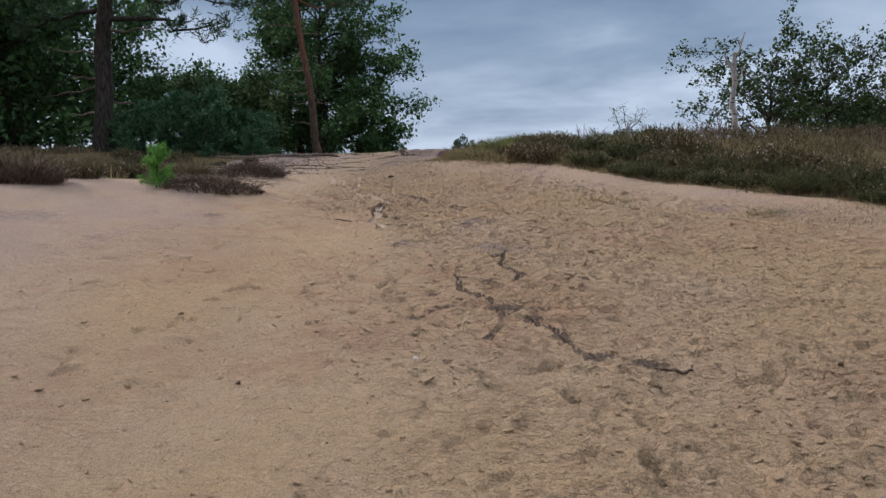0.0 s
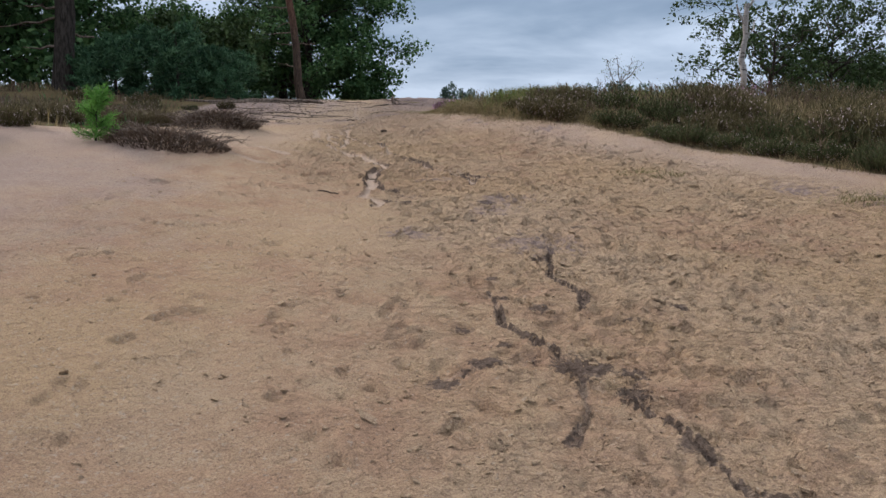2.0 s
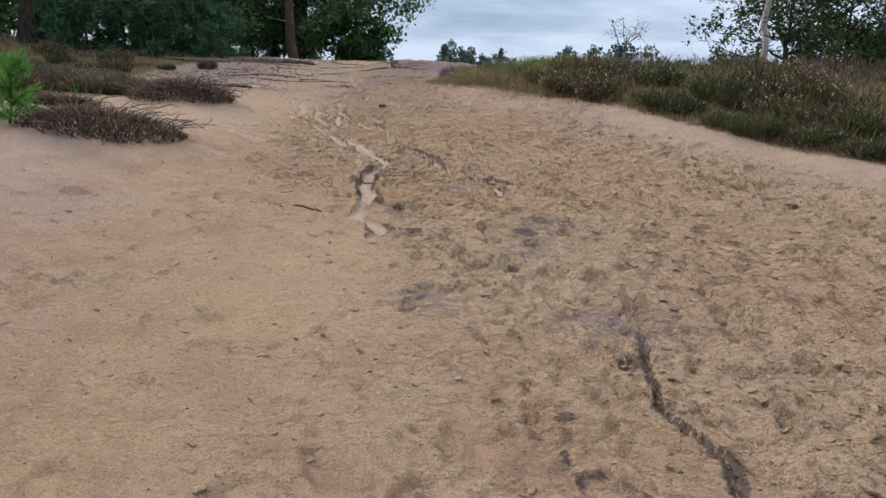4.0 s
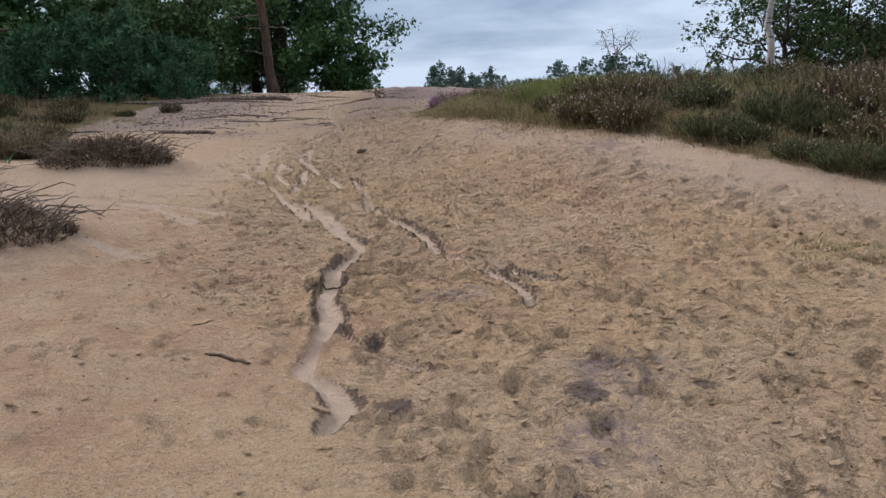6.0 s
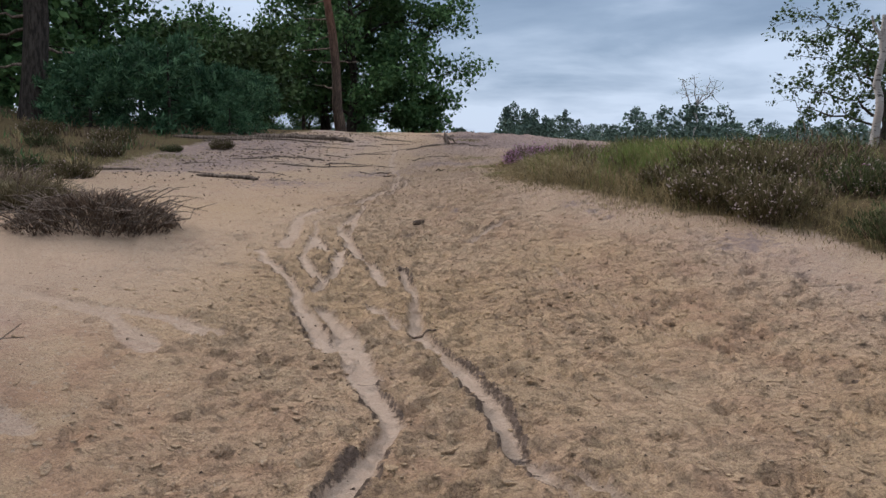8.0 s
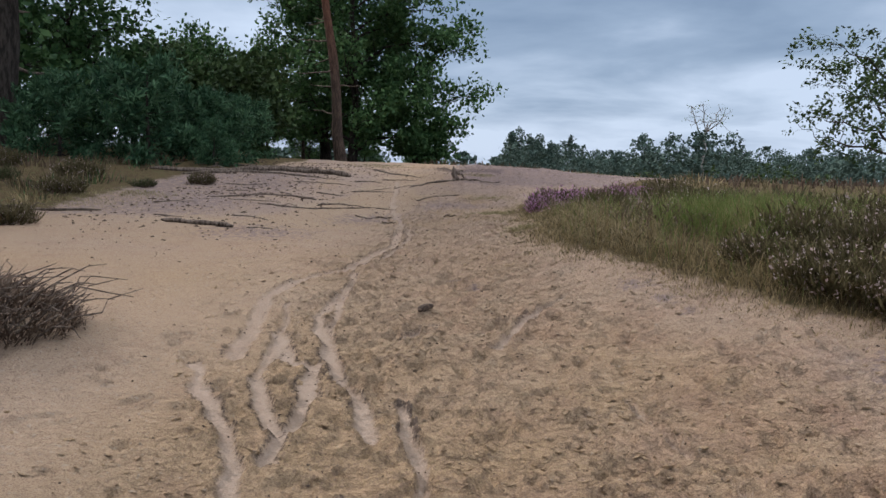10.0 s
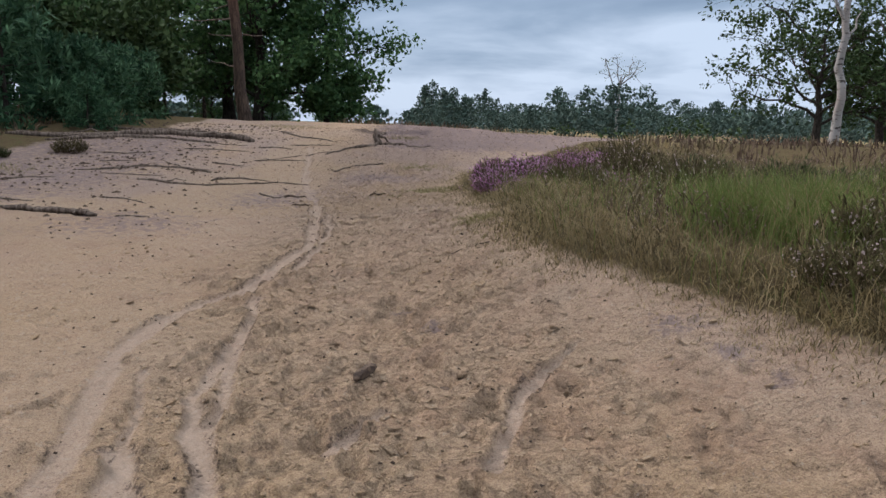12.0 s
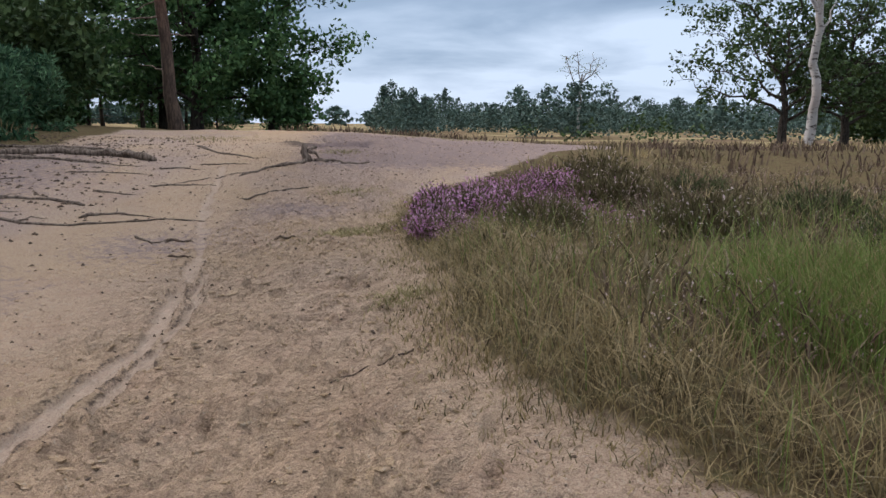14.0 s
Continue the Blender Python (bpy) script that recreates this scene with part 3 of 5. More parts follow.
    # washed runnels: a smooth pale bed between low broken lips, dark crumbs caught along them
    washed = np.zeros(X.shape)
    lines = [(RILL_EAST, 0.036, 0.02, 0.82), (RILL_BRANCH, 0.03, 0.02, 0.82), (RILL_WEST, 0.045, 0.018, 0.82), (RILL_TWIN, 0.05, 0.022, 0.6), (SPUR, 0.016, 0.014, 1.0), (TRACK, 0.05, 0.009, 0.55), (GROOVE, 0.02, 0.026, 0.25)]
    lines += [(b, 0.036, 0.014, 0.6) for b in BRAIDS] + [(b, 0.03, 0.01, 0.55) for b in RUTS] + [(b, 0.07, 0.008, 0.0) for b in DRIFTS]
    # steps in the crust, their shadow line painted dark beside the drop
    lines += [(b, 0.012, 0.02, 0.85) for b in CRUST_STEPS]
    for line, w, depth, dark in lines:
        lo, hi = min(p[1] for p in line) - 0.5, max(p[1] for p in line) + 0.5
        r = slice(*np.searchsorted(ys, (lo, hi)))
        x, y = X[r], Y[r]
        d = near_line(x + 0.05 * fbm(x * 3.3, y * 3.3, 61, 2), y + 0.05 * fbm(x * 3.3, y * 3.3, 67, 2), line) / (1 + 0.5 * vnoise(x * 4, y * 4, 63) + 0.12 * vnoise(x * 11, y * 11, 65))
        bed = 1 - ramp(d, w * 0.85, w * 1.2)
        Z[r] = Z[r] * (1 - bed) + (ground_at(x, y) + near[r] * 0.018 * fbm(x * 1.1, y * 1.1, 5, 3) + 0.003 * lumpy[r] - depth) * bed
        Z[r] += depth * 0.55 * np.exp(-((d - w * 1.75) / (w * 0.5)) ** 2)
        RILL_BED.append((line, w * 1.3))
        tr[r] *= 1 - 0.9 * bed
        washed[r] = np.maximum(washed[r], bed * (w > 0.02) * (1.0 if dark > 0.58 else 0.35))
        pale[r] = np.maximum(pale[r] * (1 - bed), bed * 0.9)
        patchy = 0.5 + 0.5 * ramp(fbm(x * 2.6, y * 2.6, 71, 3), -0.25, 0.15)
        litter[r] = np.maximum(litter[r] * (1 - 0.9 * bed), dark * np.exp(-((d - w * 1.3) / (w * 0.1 + 0.017)) ** 2) * patchy)
    warm = ramp(fbm(X * 0.35, Y * 0.35, 81, 3), -0.2, 0.35) * (1 - 0.6 * ramp(Y, 13, 19))
    warm = np.maximum(warm, np.exp(-(((X - 1.0) / 1.0) ** 2 + ((Y - 14) / 2.2) ** 2)))
    # where the heath covers the soil
    out = X - e
    turf = ramp(out + 0.3 * ramp(Y, 14.5, 16.3) * (1 - ramp(Y, 18.6, 20.2)), -0.05, 0.55) * (1 - 0.75 * np.exp(-(((X - 0.7) / 0.35) ** 2 + ((Y - 20.2) / 0.5) ** 2)))
    west = ramp(-X - np.interp(Y, [0, 9, 12, 16, 19, 22, 26, 29, 60], [9, 6.0, 5.2, 4.5, 6.2, 6.6, 6.4, 5.2, 5]), 0.0, 1.2)
    beyond = ramp(Y + 1.2 * np.abs(X + 2.0) * 0.3, 37, 46)
    turf = np.maximum.reduce([turf, west, beyond])
    needle_bed = ramp(-X - np.interp(Y, [18, 20, 24, 28, 31], [5.5, 4.6, 3.6, 3.2, 4.6]), -0.6, 1.4) * ramp(Y, 19.5, 23) * (1 - ramp(Y, 29, 33))
    ash = np.maximum(ash, 0.72 * needle_bed)
    # grey leached sand: the blown slope to the west, the root slope and the worn crest
    streak = fbm(X * 0.9 + Y * 0.25, Y * 0.55 - X * 0.3, 143, 3)
    mauve = ramp(-X + 0.8 * streak, 1.6, 4.2) * ramp(Y, 4.0, 8.0) * (1 - ramp(Y, 12.2, 14.0)) * (0.75 + 0.5 * streak)
    mauve = np.maximum(mauve, (0.62 + 0.5 * streak) * ramp(Y + 0.6 * streak, 20.0, 24.0) * (1 - 0.75 * np.exp(-((X + 2.3) / 0.7) ** 2)))
    mauve = np.maximum(mauve, 0.55 * ramp(X - e, -1.0, -0.35) * ramp(Y, 8, 9.5) * (1 - ramp(Y, 15, 16.5)) * (0.8 + 0.6 * streak))
    # dark turf edge of the crest, with the shade below its overhang painted in
    rim = np.exp(-((Y - 29.6 - 0.35 * np.sin(X * 1.9)) / 0.4) ** 2) * ramp(X, -2.8, -1.6) * (1 - ramp(X, 0.8, 2.0)) * ramp(fbm(X * 1.8, Y * 1.8, 147, 3), -0.3, 0.3)
    litter = np.maximum(litter, 0.75 * rim)
    Z += 0.1 * ramp(Y, 29.3, 29.6) * (1 - ramp(Y, 30.5, 33)) * ramp(X, -2.8, -1.4) * (1 - ramp(X, 0.6, 2.0)) * ramp(fbm(X * 1.1, Y * 1.1, 149, 2), -0.3, 0.3)
    crest_litter = ramp(Y, 26.0, 27.6) * (1 - ramp(Y, 33, 40)) * ramp(X, -2.2, -0.8)
    ash = np.maximum(ash, 0.95 * crest_litter)
    far = ramp(np.hypot(X, Y - 10), 28, 55)
    Z += far * 0.25 * fbm(X * 0.05, Y * 0.05, 91, 3) * (1 - ramp(np.hypot(X, Y), 300, 800))
    ny, nx = X.shape
    idx = np.arange(nx * ny).reshape(ny, nx)
    f = np.stack([idx[:-1, :-1], idx[:-1, 1:], idx[1:, 1:], idx[1:, :-1]], -1).reshape(-1, 4)
    me = mesh_of("ground", np.stack([X, Y, Z], -1).reshape(-1, 3), f, SAND, True)
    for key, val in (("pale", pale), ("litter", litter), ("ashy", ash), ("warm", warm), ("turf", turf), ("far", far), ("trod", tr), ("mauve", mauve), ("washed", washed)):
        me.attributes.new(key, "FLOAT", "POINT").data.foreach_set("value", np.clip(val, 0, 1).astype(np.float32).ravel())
    def surface(px, py):
        """Height of the finished surface, between its grid points."""
        i, j = np.clip(np.searchsorted(xs, px) - 1, 0, nx - 2), np.clip(np.searchsorted(ys, py) - 1, 0, ny - 2)
        u, v = (px - xs[i]) / (xs[i + 1] - xs[i]), (py - ys[j]) / (ys[j + 1] - ys[j])
        return Z[j, i] * (1 - u) * (1 - v) + Z[j, i + 1] * u * (1 - v) + Z[j + 1, i] * (1 - u) * v + Z[j + 1, i + 1] * u * v

    tagged(new("ground", me), "trampled tan sand dune path between heath banks", "ground", kind="structure")
    return surface


GROUND_TOP = make_ground()


# ---- trees ----
def broad_tree(name, place, height, reach, trunk, seed, leaf, bark, label, group="", first=0.22, limbs=16, per=26, size=0.17, clump=0.42, stems=1,
               lean=(0.0, 0.0), turn=0.0, twigs=4, category="tree", fine=2):
    """A broadleaved tree: forked trunk, bowed limbs, branches with clumps of leaves at their twigs."""
    rng = np.random.default_rng(seed)
    wood, boughs, thin, ends = [], [], [], []
    for s in range(stems):
        off = rng.normal(0, 0.25, 2) * (stems > 1)
        top = np.array([lean[0] + off[0] * 5, lean[1] + off[1] * 5, height * (0.86 - 0.1 * s)])
        line = limb_line(rng, (off[0], off[1], -0.3), top, 11, 0, 0.012)
        rad = np.linspace(trunk, trunk * 0.12, 11) * (0.8 if s else 1)
        rad[0] *= 1.5
        wood.append(tube(line, rad, 9, 0.08, rng))
        n = limbs // stems
        for k in range(n):
            u = first + (0.97 - first) * (k + rng.random() * 0.7) / n
            at = u * 10
            a = line[int(at)] + (line[min(int(at) + 1, 10)] - line[int(at)]) * (at % 1)
            ang = k * 2.39996 + s * 1.7 + rng.normal(0, 0.35)
            shape = math.sin(math.pi * min(1, 0.18 + 0.82 * (1 - (u - first) / (1.0 - first)) ** 0.75)) ** 0.6 if u > 0.55 else 0.72 + 0.28 * (u - first) / (0.56 - first)
            ln = reach * max(0.25, shape) * rng.uniform(0.75, 1.12)
            rise = ln * (0.15 + 0.55 * u) * rng.uniform(0.5, 1.2)
            b = a + np.array([math.cos(ang) * ln, math.sin(ang) * ln, rise])
            lim = limb_line(rng, a, b, 8, 0.08, 0.035)
            r0 = trunk * (0.42 - 0.25 * u)
            boughs.append(tube(lim, np.linspace(r0, r0 * 0.22, 8), 6, 0.08, rng))
            for q in range(6):
                c = lim[2 + q]
                w = (lim[-1] - lim[0]) / ln
                for z in range(2):
                    d = w * rng.uniform(0.3, 0.9) + rng.normal(0, 0.6, 3) + np.array([0, 0, 0.22])
                    d /= np.linalg.norm(d)
                    sl = ln * rng.uniform(0.18, 0.4)
                    sub = limb_line(rng, c, c + d * sl, 5, 0.03, 0.06)
                    thin.append(tube(sub, np.linspace(r0 * 0.24, r0 * 0.07, 5), 4))
                    for e in range(twigs):
                        p = sub[2 + e % 3]
                        g = p + d * sl * 0.2 + rng.normal(0, 0.28, 3) * max(0.6, sl * 0.6)
                        if e < fine:
                            thin.append(tube(np.stack([p, (p + g) / 2 + rng.normal(0, 0.04, 3), g]), [r0 * 0.07, r0 * 0.05, r0 * 0.025], 3))
                        ends.append(g)
    ob = thing(name, place, label, category, group, turn)
    part("trunk", mesh_of("trunk", *join(wood), bark, True), ob)
    for b in boughs:
        part("limb", mesh_of("limb", *b, bark, True), ob)
    tagged(part("branches", mesh_of("branches", *join(thin), bark, True), ob), kind="stuff")
    tagged(part("crown", mesh_of("crown", *leaves(rng, ends, clump, per, size), leaf), ob), kind="stuff")
    return ob


def pine_tree(name, place, height, reach, trunk, seed, leaf, bark, label, group="", bare=0.5, limbs=26, per=16, needle=0.22, width=0.022, lean=(0, 0),
              dead=6, dead_low=0.15, droop=0.0, turn=0.0, shoots=5, category="pine tree"):
    """A Scots pine: straight trunk, dead snags low down, crooked limbs with needle bundles higher up."""
    rng = np.random.default_rng(seed)
    n = 13
    line = limb_line(rng, (0, 0, -0.3), (lean[0], lean[1], height), n, 0, 0.006)
    rad = np.linspace(trunk, trunk * 0.16, n)
    rad[0] *= 1.25
    wood, boughs, thin, cs, ws = [tube(line, rad, 10, 0.06, rng)], [], [], [], []

    def on(u):
        at = min(u, 0.999) * (n - 1)
        return line[int(at)] + (line[int(at) + 1] - line[int(at)]) * (at % 1)

    snags = []
    for k in range(dead):
        a = on(dead_low + (bare - dead_low) * (k + rng.random()) / max(dead, 1))
        ang = rng.random() * 6.28
        ln = reach * rng.uniform(0.25, 0.6)
        b = a + np.array([math.cos(ang) * ln, math.sin(ang) * ln, ln * rng.uniform(-0.15, 0.15)])
        snags.append(tube(limb_line(rng, a, b, 6, -0.03, 0.03), np.linspace(trunk * 0.16, trunk * 0.04, 6), 5, 0.1, rng))
    for k in range(limbs):
        u = bare + (0.99 - bare) * (k + rng.random() * 0.8) / limbs
        a = on(u)
        ang = k * 2.39996 + rng.normal(0, 0.4)
        f = (u - bare) / (1 - bare)
        ln = reach * (1 - 0.72 * f ** 1.6) * rng.uniform(0.6, 1.1)
        b = a + np.array([math.cos(ang) * ln, math.sin(ang) * ln, ln * (0.05 + 0.5 * f - droop) * rng.uniform(0.6, 1.3)])
        lim = limb_line(rng, a, b, 7, -0.06 + droop * 0.3, 0.035)
        r0 = trunk * (0.32 - 0.18 * f)
        boughs.append(tube(lim, np.linspace(r0, r0 * 0.2, 7), 5, 0.08, rng))
        w = (b - a) / np.linalg.norm(b - a)
        for q in range(5):
            c = lim[2 + q]
            for z in range(2 if q < 4 else 3):
                d = w * rng.uniform(0.3, 1) + rng.normal(0, 0.55, 3) * np.array([1, 1, 0.5]) + np.array([0, 0, 0.25])
                d /= np.linalg.norm(d)
                sl = max(0.25, ln * rng.uniform(0.14, 0.3))
                sub = limb_line(rng, c, c + d * sl, 4, 0.02, 0.05)
                thin.append(tube(sub, np.linspace(r0 * 0.22, r0 * 0.07, 4), 3))
                for e in range(shoots):
                    g = sub[1 + e % 3] + rng.normal(0, 0.2, 3) * max(0.35, sl * 0.7)
                    v = d * 0.5 + rng.normal(0, 0.35, 3) + np.array([0, 0, 0.55])
                    cs.append(g)
                    ws.append(v / np.linalg.norm(v))
    ob = thing(name, place, label, category, group, turn)
    part("trunk", mesh_of("trunk", *join(wood), bark, True), ob)
    for b in boughs:
        part("limb", mesh_of("limb", *b, bark, True), ob)
    for b in snags:
        part("dead_branch", mesh_of("dead_branch", *b, DEAD_WOOD, True), ob, "bare grey dead snag")
    tagged(part("branches", mesh_of("branches", *join(thin), DARK_BARK, True), ob), kind="stuff")
    tagged(part("crown", mesh_of("crown", *needles(rng, np.array(cs), np.array(ws), per, needle, width), leaf), ob), kind="stuff")
    return ob


def at(x, y, dz=0.0):
    return Vector((x, y, float(GROUND_TOP(np.array([float(x)]), np.array([float(y)]))[0]) + dz))


# the old pine with long crooked boughs, and the reddish pine on the crest
old_pine = pine_tree("pine_tree", at(-12.3, 29.8), 16, 4.7, 0.36, 11, PINE_LEAF, DARK_BARK, "old dark-barked pine with long crooked boughs", bare=0.30, limbs=30,
                     per=13, needle=0.3, width=0.045, lean=(0.9, 0), dead=8, dead_low=0.1, droop=0.12, shoots=5)
red_pine = pine_tree("pine_tree", at(-6.1, 41.2), 17, 3.6, 0.21, 23, PINE_LEAF, PINE_BARK, "tall leaning pine with orange-red upper bark", bare=0.48, limbs=22,
                     per=9, needle=0.3, width=0.055, lean=(-2.1, 0.3), dead=12, dead_low=0.12, shoots=5)
# the broadleaved group on the crest
crest = dict(leaf=DARK_LEAF, bark=DARK_BARK, group="trees on the crest")
broad_tree("oak_tree", at(-6.8, 47.5), 11.5, 4.0, 0.24, 31, label="dense dark green oak on the dune crest", first=0.1, limbs=30, per=15, size=0.21, clump=0.25, **crest)
broad_tree("oak_tree", at(-8.5, 50), 13.5, 2.9, 0.26, 32, label="tall dense oak behind the leaning pine", first=0.12, limbs=24, per=14, size=0.23, clump=0.25, **crest)
broad_tree("oak_tree", at(-4.1, 48.5), 6.8, 2.7, 0.16, 33, label="low spreading oak with overhanging leafy twigs", first=0.1, limbs=18, per=13, size=0.22, clump=0.24, **crest)
# the wood to the west
wood_a = broad_tree("oak_tree", at(-19.8, 36.2), 12, 4.6, 0.28, 41, DARK_LEAF, DARK_BARK, "dark dense oak at the wood's edge", "trees of the west wood", first=0.06,
                    limbs=22, per=12, size=0.36, clump=0.42, twigs=3, fine=0)
wood_b = pine_tree("pine_tree", at(-13.5, 52), 5.0, 1.7, 0.13, 42, PINE_LEAF, DARK_BARK, "slim dark pine with a bare lower trunk", "pines of the west wood", bare=0.42,
                   limbs=20, per=8, needle=0.34, width=0.07, dead=5, shoots=3)
for x, y, s, r in ((-20.8, 41, 0.8, 2.7), (-17.6, 43, 0.7, 5.2), (-15.5, 58, 0.3, 1.0), (-11.5, 60, 0.3, 2.0), (-8.0, 59, 0.28, 3.0), (-4.8, 58, 0.26, 4.0), (-27, 35, 1.05, 1.0), (-26, 45, 1.05, 3.1), (-37, 46, 1.25, 4.0), (-32, 55, 1.2, 5.0), (-18.8, 28.5, 0.6, 0.4), (-25, 28, 0.8, 2.0),
                   (-33, 33, 1.0, 3.5), (-42, 52, 1.35, 0.7), (-30, 24, 0.8, 4.4)):
    copy_thing(wood_a, Matrix.LocRotScale(at(x, y), Euler((0, 0, r)), (s, s, s)))
for x, y, s, r in ((-11, 56, 0.95, 1.0), (-15.2, 55, 1.0, 2.0), (-16.8, 57, 1.08, 3.0), (-9.8, 60, 0.85, 4.0), (-12.6, 47, 0.78, 5.0), (-18.5, 51, 1.05, 0.5), (-14.4, 61, 1.1, 1.6),
                   (-16, 48, 1.0, 2.6), (-11.9, 51, 0.7, 3.3), (-8.6, 57, 0.8, 0.9), (-20.5, 49, 1.2, 4.6)):
    copy_thing(wood_b, Matrix.LocRotScale(at(x, y), Euler((0, 0, r)), (s, s, s)))
# the rounder green tree behind the young pines
broad_tree("rowan_tree", at(-9.9, 38.2), 2.4, 1.9, 0.1, 51, OAK_LEAF, DARK_BARK, "rounded bright green broadleaved bush behind young pines", first=0.05, limbs=22, per=14,
           size=0.2, clump=0.2)
broad_tree("rowan_tree", at(-12.7, 46.3), 4.3, 2.4, 0.12, 52, DARK_LEAF, DARK_BARK, "rounded green broadleaved tree at the wood's edge", first=0.05, limbs=26, per=16, size=0.2, clump=0.24)
# young pines by the roots
young = pine_tree("young_pine", at(-8.2, 28.6), 2.1, 1.45, 0.06, 61, YOUNG_PINE, DARK_BARK, "bushy young pine with blue-green needles to the ground", "young pines", bare=0.06,
                  limbs=20, per=10, needle=0.25, width=0.05, dead=0, shoots=2, category="pine tree")
for x, y, s, r in ((-10.0, 28.2, 0.8, 1.0), (-7.0, 29.8, 0.72, 2.0), (-9.4, 30.2, 0.95, 3.0), (-11.3, 29.4, 0.62, 4.2), (-7.2, 32.4, 0.7, 1.9), (-9.2, 33.0, 0.85, 2.7), (-6.6, 28.3, 0.42, 3.6)):
    copy_thing(young, Matrix.LocRotScale(at(x, y), Euler((0, 0, r)), (s, s, s)))

# the oaks out on the heath, and the broken birch before them
broad_tree("oak_tree", at(26.3, 65.5), 8.8, 6.6, 0.34, 71, OAK_LEAF, DARK_BARK, "spreading oak with open crown on the heath", "oaks on the heath", first=0.26, limbs=16, per=13,
           size=0.28, clump=0.24, twigs=3)
broad_tree("oak_tree", at(31.5, 67), 9.2, 5.2, 0.34, 72, OAK_LEAF, DARK_BARK, "full-crowned oak behind a broken birch", "oaks on the heath", first=0.22, limbs=20, per=11,
           size=0.3, clump=0.26, twigs=3)
broad_tree("oak_tree", at(39, 72), 6.0, 4.6, 0.26, 73, OAK_LEAF, DARK_BARK, "low oak with branches down to the heather", "oaks on the heath", first=0.1, limbs=22, per=19, size=0.3, clump=0.5)


def birch_snag():
    rng = np.random.default_rng(81)
    ob = thing("birch_snag", at(15.2, 42.8), "dead white birch trunk with a snapped top", "tree")
    line = limb_line(rng, (0, 0, -0.3), (0.2, 0.1, 5.7), 12, 0, 0.012)
    line[:, 0] += 0.05 * np.sin(np.linspace(0, 5, 12))
    part("trunk", mesh_of("trunk", *tube(line, np.linspace(0.19, 0.11, 12), 10, 0.1, rng), BIRCH_BARK, True), ob)
    # the fork and the torn stump of a second stem
    for a, b, r in ((line[9], line[9] + np.array([-0.45, 0.1, 1.1]), 0.11), (line[7], line[7] + np.array([0.7, 0.1, 1.6]), 0.06), (line[10], line[10] + np.array([0.55, 0, 1.6]), 0.09)):
        lim = limb_line(rng, a, b, 6, 0, 0.03)
        part("dead_limb", mesh_of("dead_limb", *tube(lim, np.linspace(r, r * 0.35, 6), 7, 0.15, rng), BIRCH_BARK, True), ob)


birch_snag()


def dead_birch():
    """The pale birch with few leaves, far out among the pines."""
    rng = np.random.default_rng(83)
    ob = thing("birch_tree", at(25.2, 112), "thin pale birch nearly bare of leaves", "tree")
    line = limb_line(rng, (0, 0, -0.3), (0.4, 0, 7.5), 8, 0, 0.02)
    wood, ends = [tube(line, np.linspace(0.2, 0.1, 8), 6)], []
    for sx in (-1, 1, -0.4, 0.7):
        b = line[6] + np.array([sx * 1.9, rng.normal(0, 0.5), 2.6 + rng.normal(0, 0.5)])
        lim = limb_line(rng, line[5 + (sx > 0)], b, 6, -0.05, 0.04)
        wood.append(tube(lim, np.linspace(0.1, 0.04, 6), 5))
        for k in range(3, 6):
            for _ in range(4):
                g = lim[k] + rng.normal(0, 0.5, 3)
                wood.append(tube(np.stack([lim[k], (lim[k] + g) / 2, g]), [0.04, 0.03, 0.02], 3))
                ends.append(g)
    part("trunk", mesh_of("trunk", *join(wood), BIRCH_BARK, True), ob)
    tagged(part("crown", mesh_of("crown", *leaves(rng, ends, 0.25, 4, 0.2), BIRCH_LEAF), ob), kind="stuff")


dead_birch()


def far_crowns(rng, spots_, leaf_size, conical, thick=0.75):
    """Crowns of distant trees, thick with clumps, ragged at the edge."""
    out = []
    for x, y, h, r in spots_:
        z0 = float(ground_at(np.array(x), np.array(y)))
        n = int(thick * 620 * (r / 2.5) ** 1.3 * min(1.6, h / 7))
        u = rng.random(n) ** 0.8
        prof = (1 - u) ** 0.8 + 0.06 if conical else np.sin(np.pi * np.clip(0.12 + 0.86 * u, 0, 1)) ** 0.7
        lob = 1 + 0.35 * np.sin(rng.random() * 6 + u * 17) * rng.random(n)
        a, q = rng.random(n) * 6.283, np.sqrt(rng.random(n))
        c = np.stack([x + np.cos(a) * q * r * prof * lob, y + np.sin(a) * q * r * prof * lob, z0 + h * (0.04 + 0.96 * u)], 1)
        out.append(leaves(rng, c, 0.22, 1, leaf_size))
    return join(out)


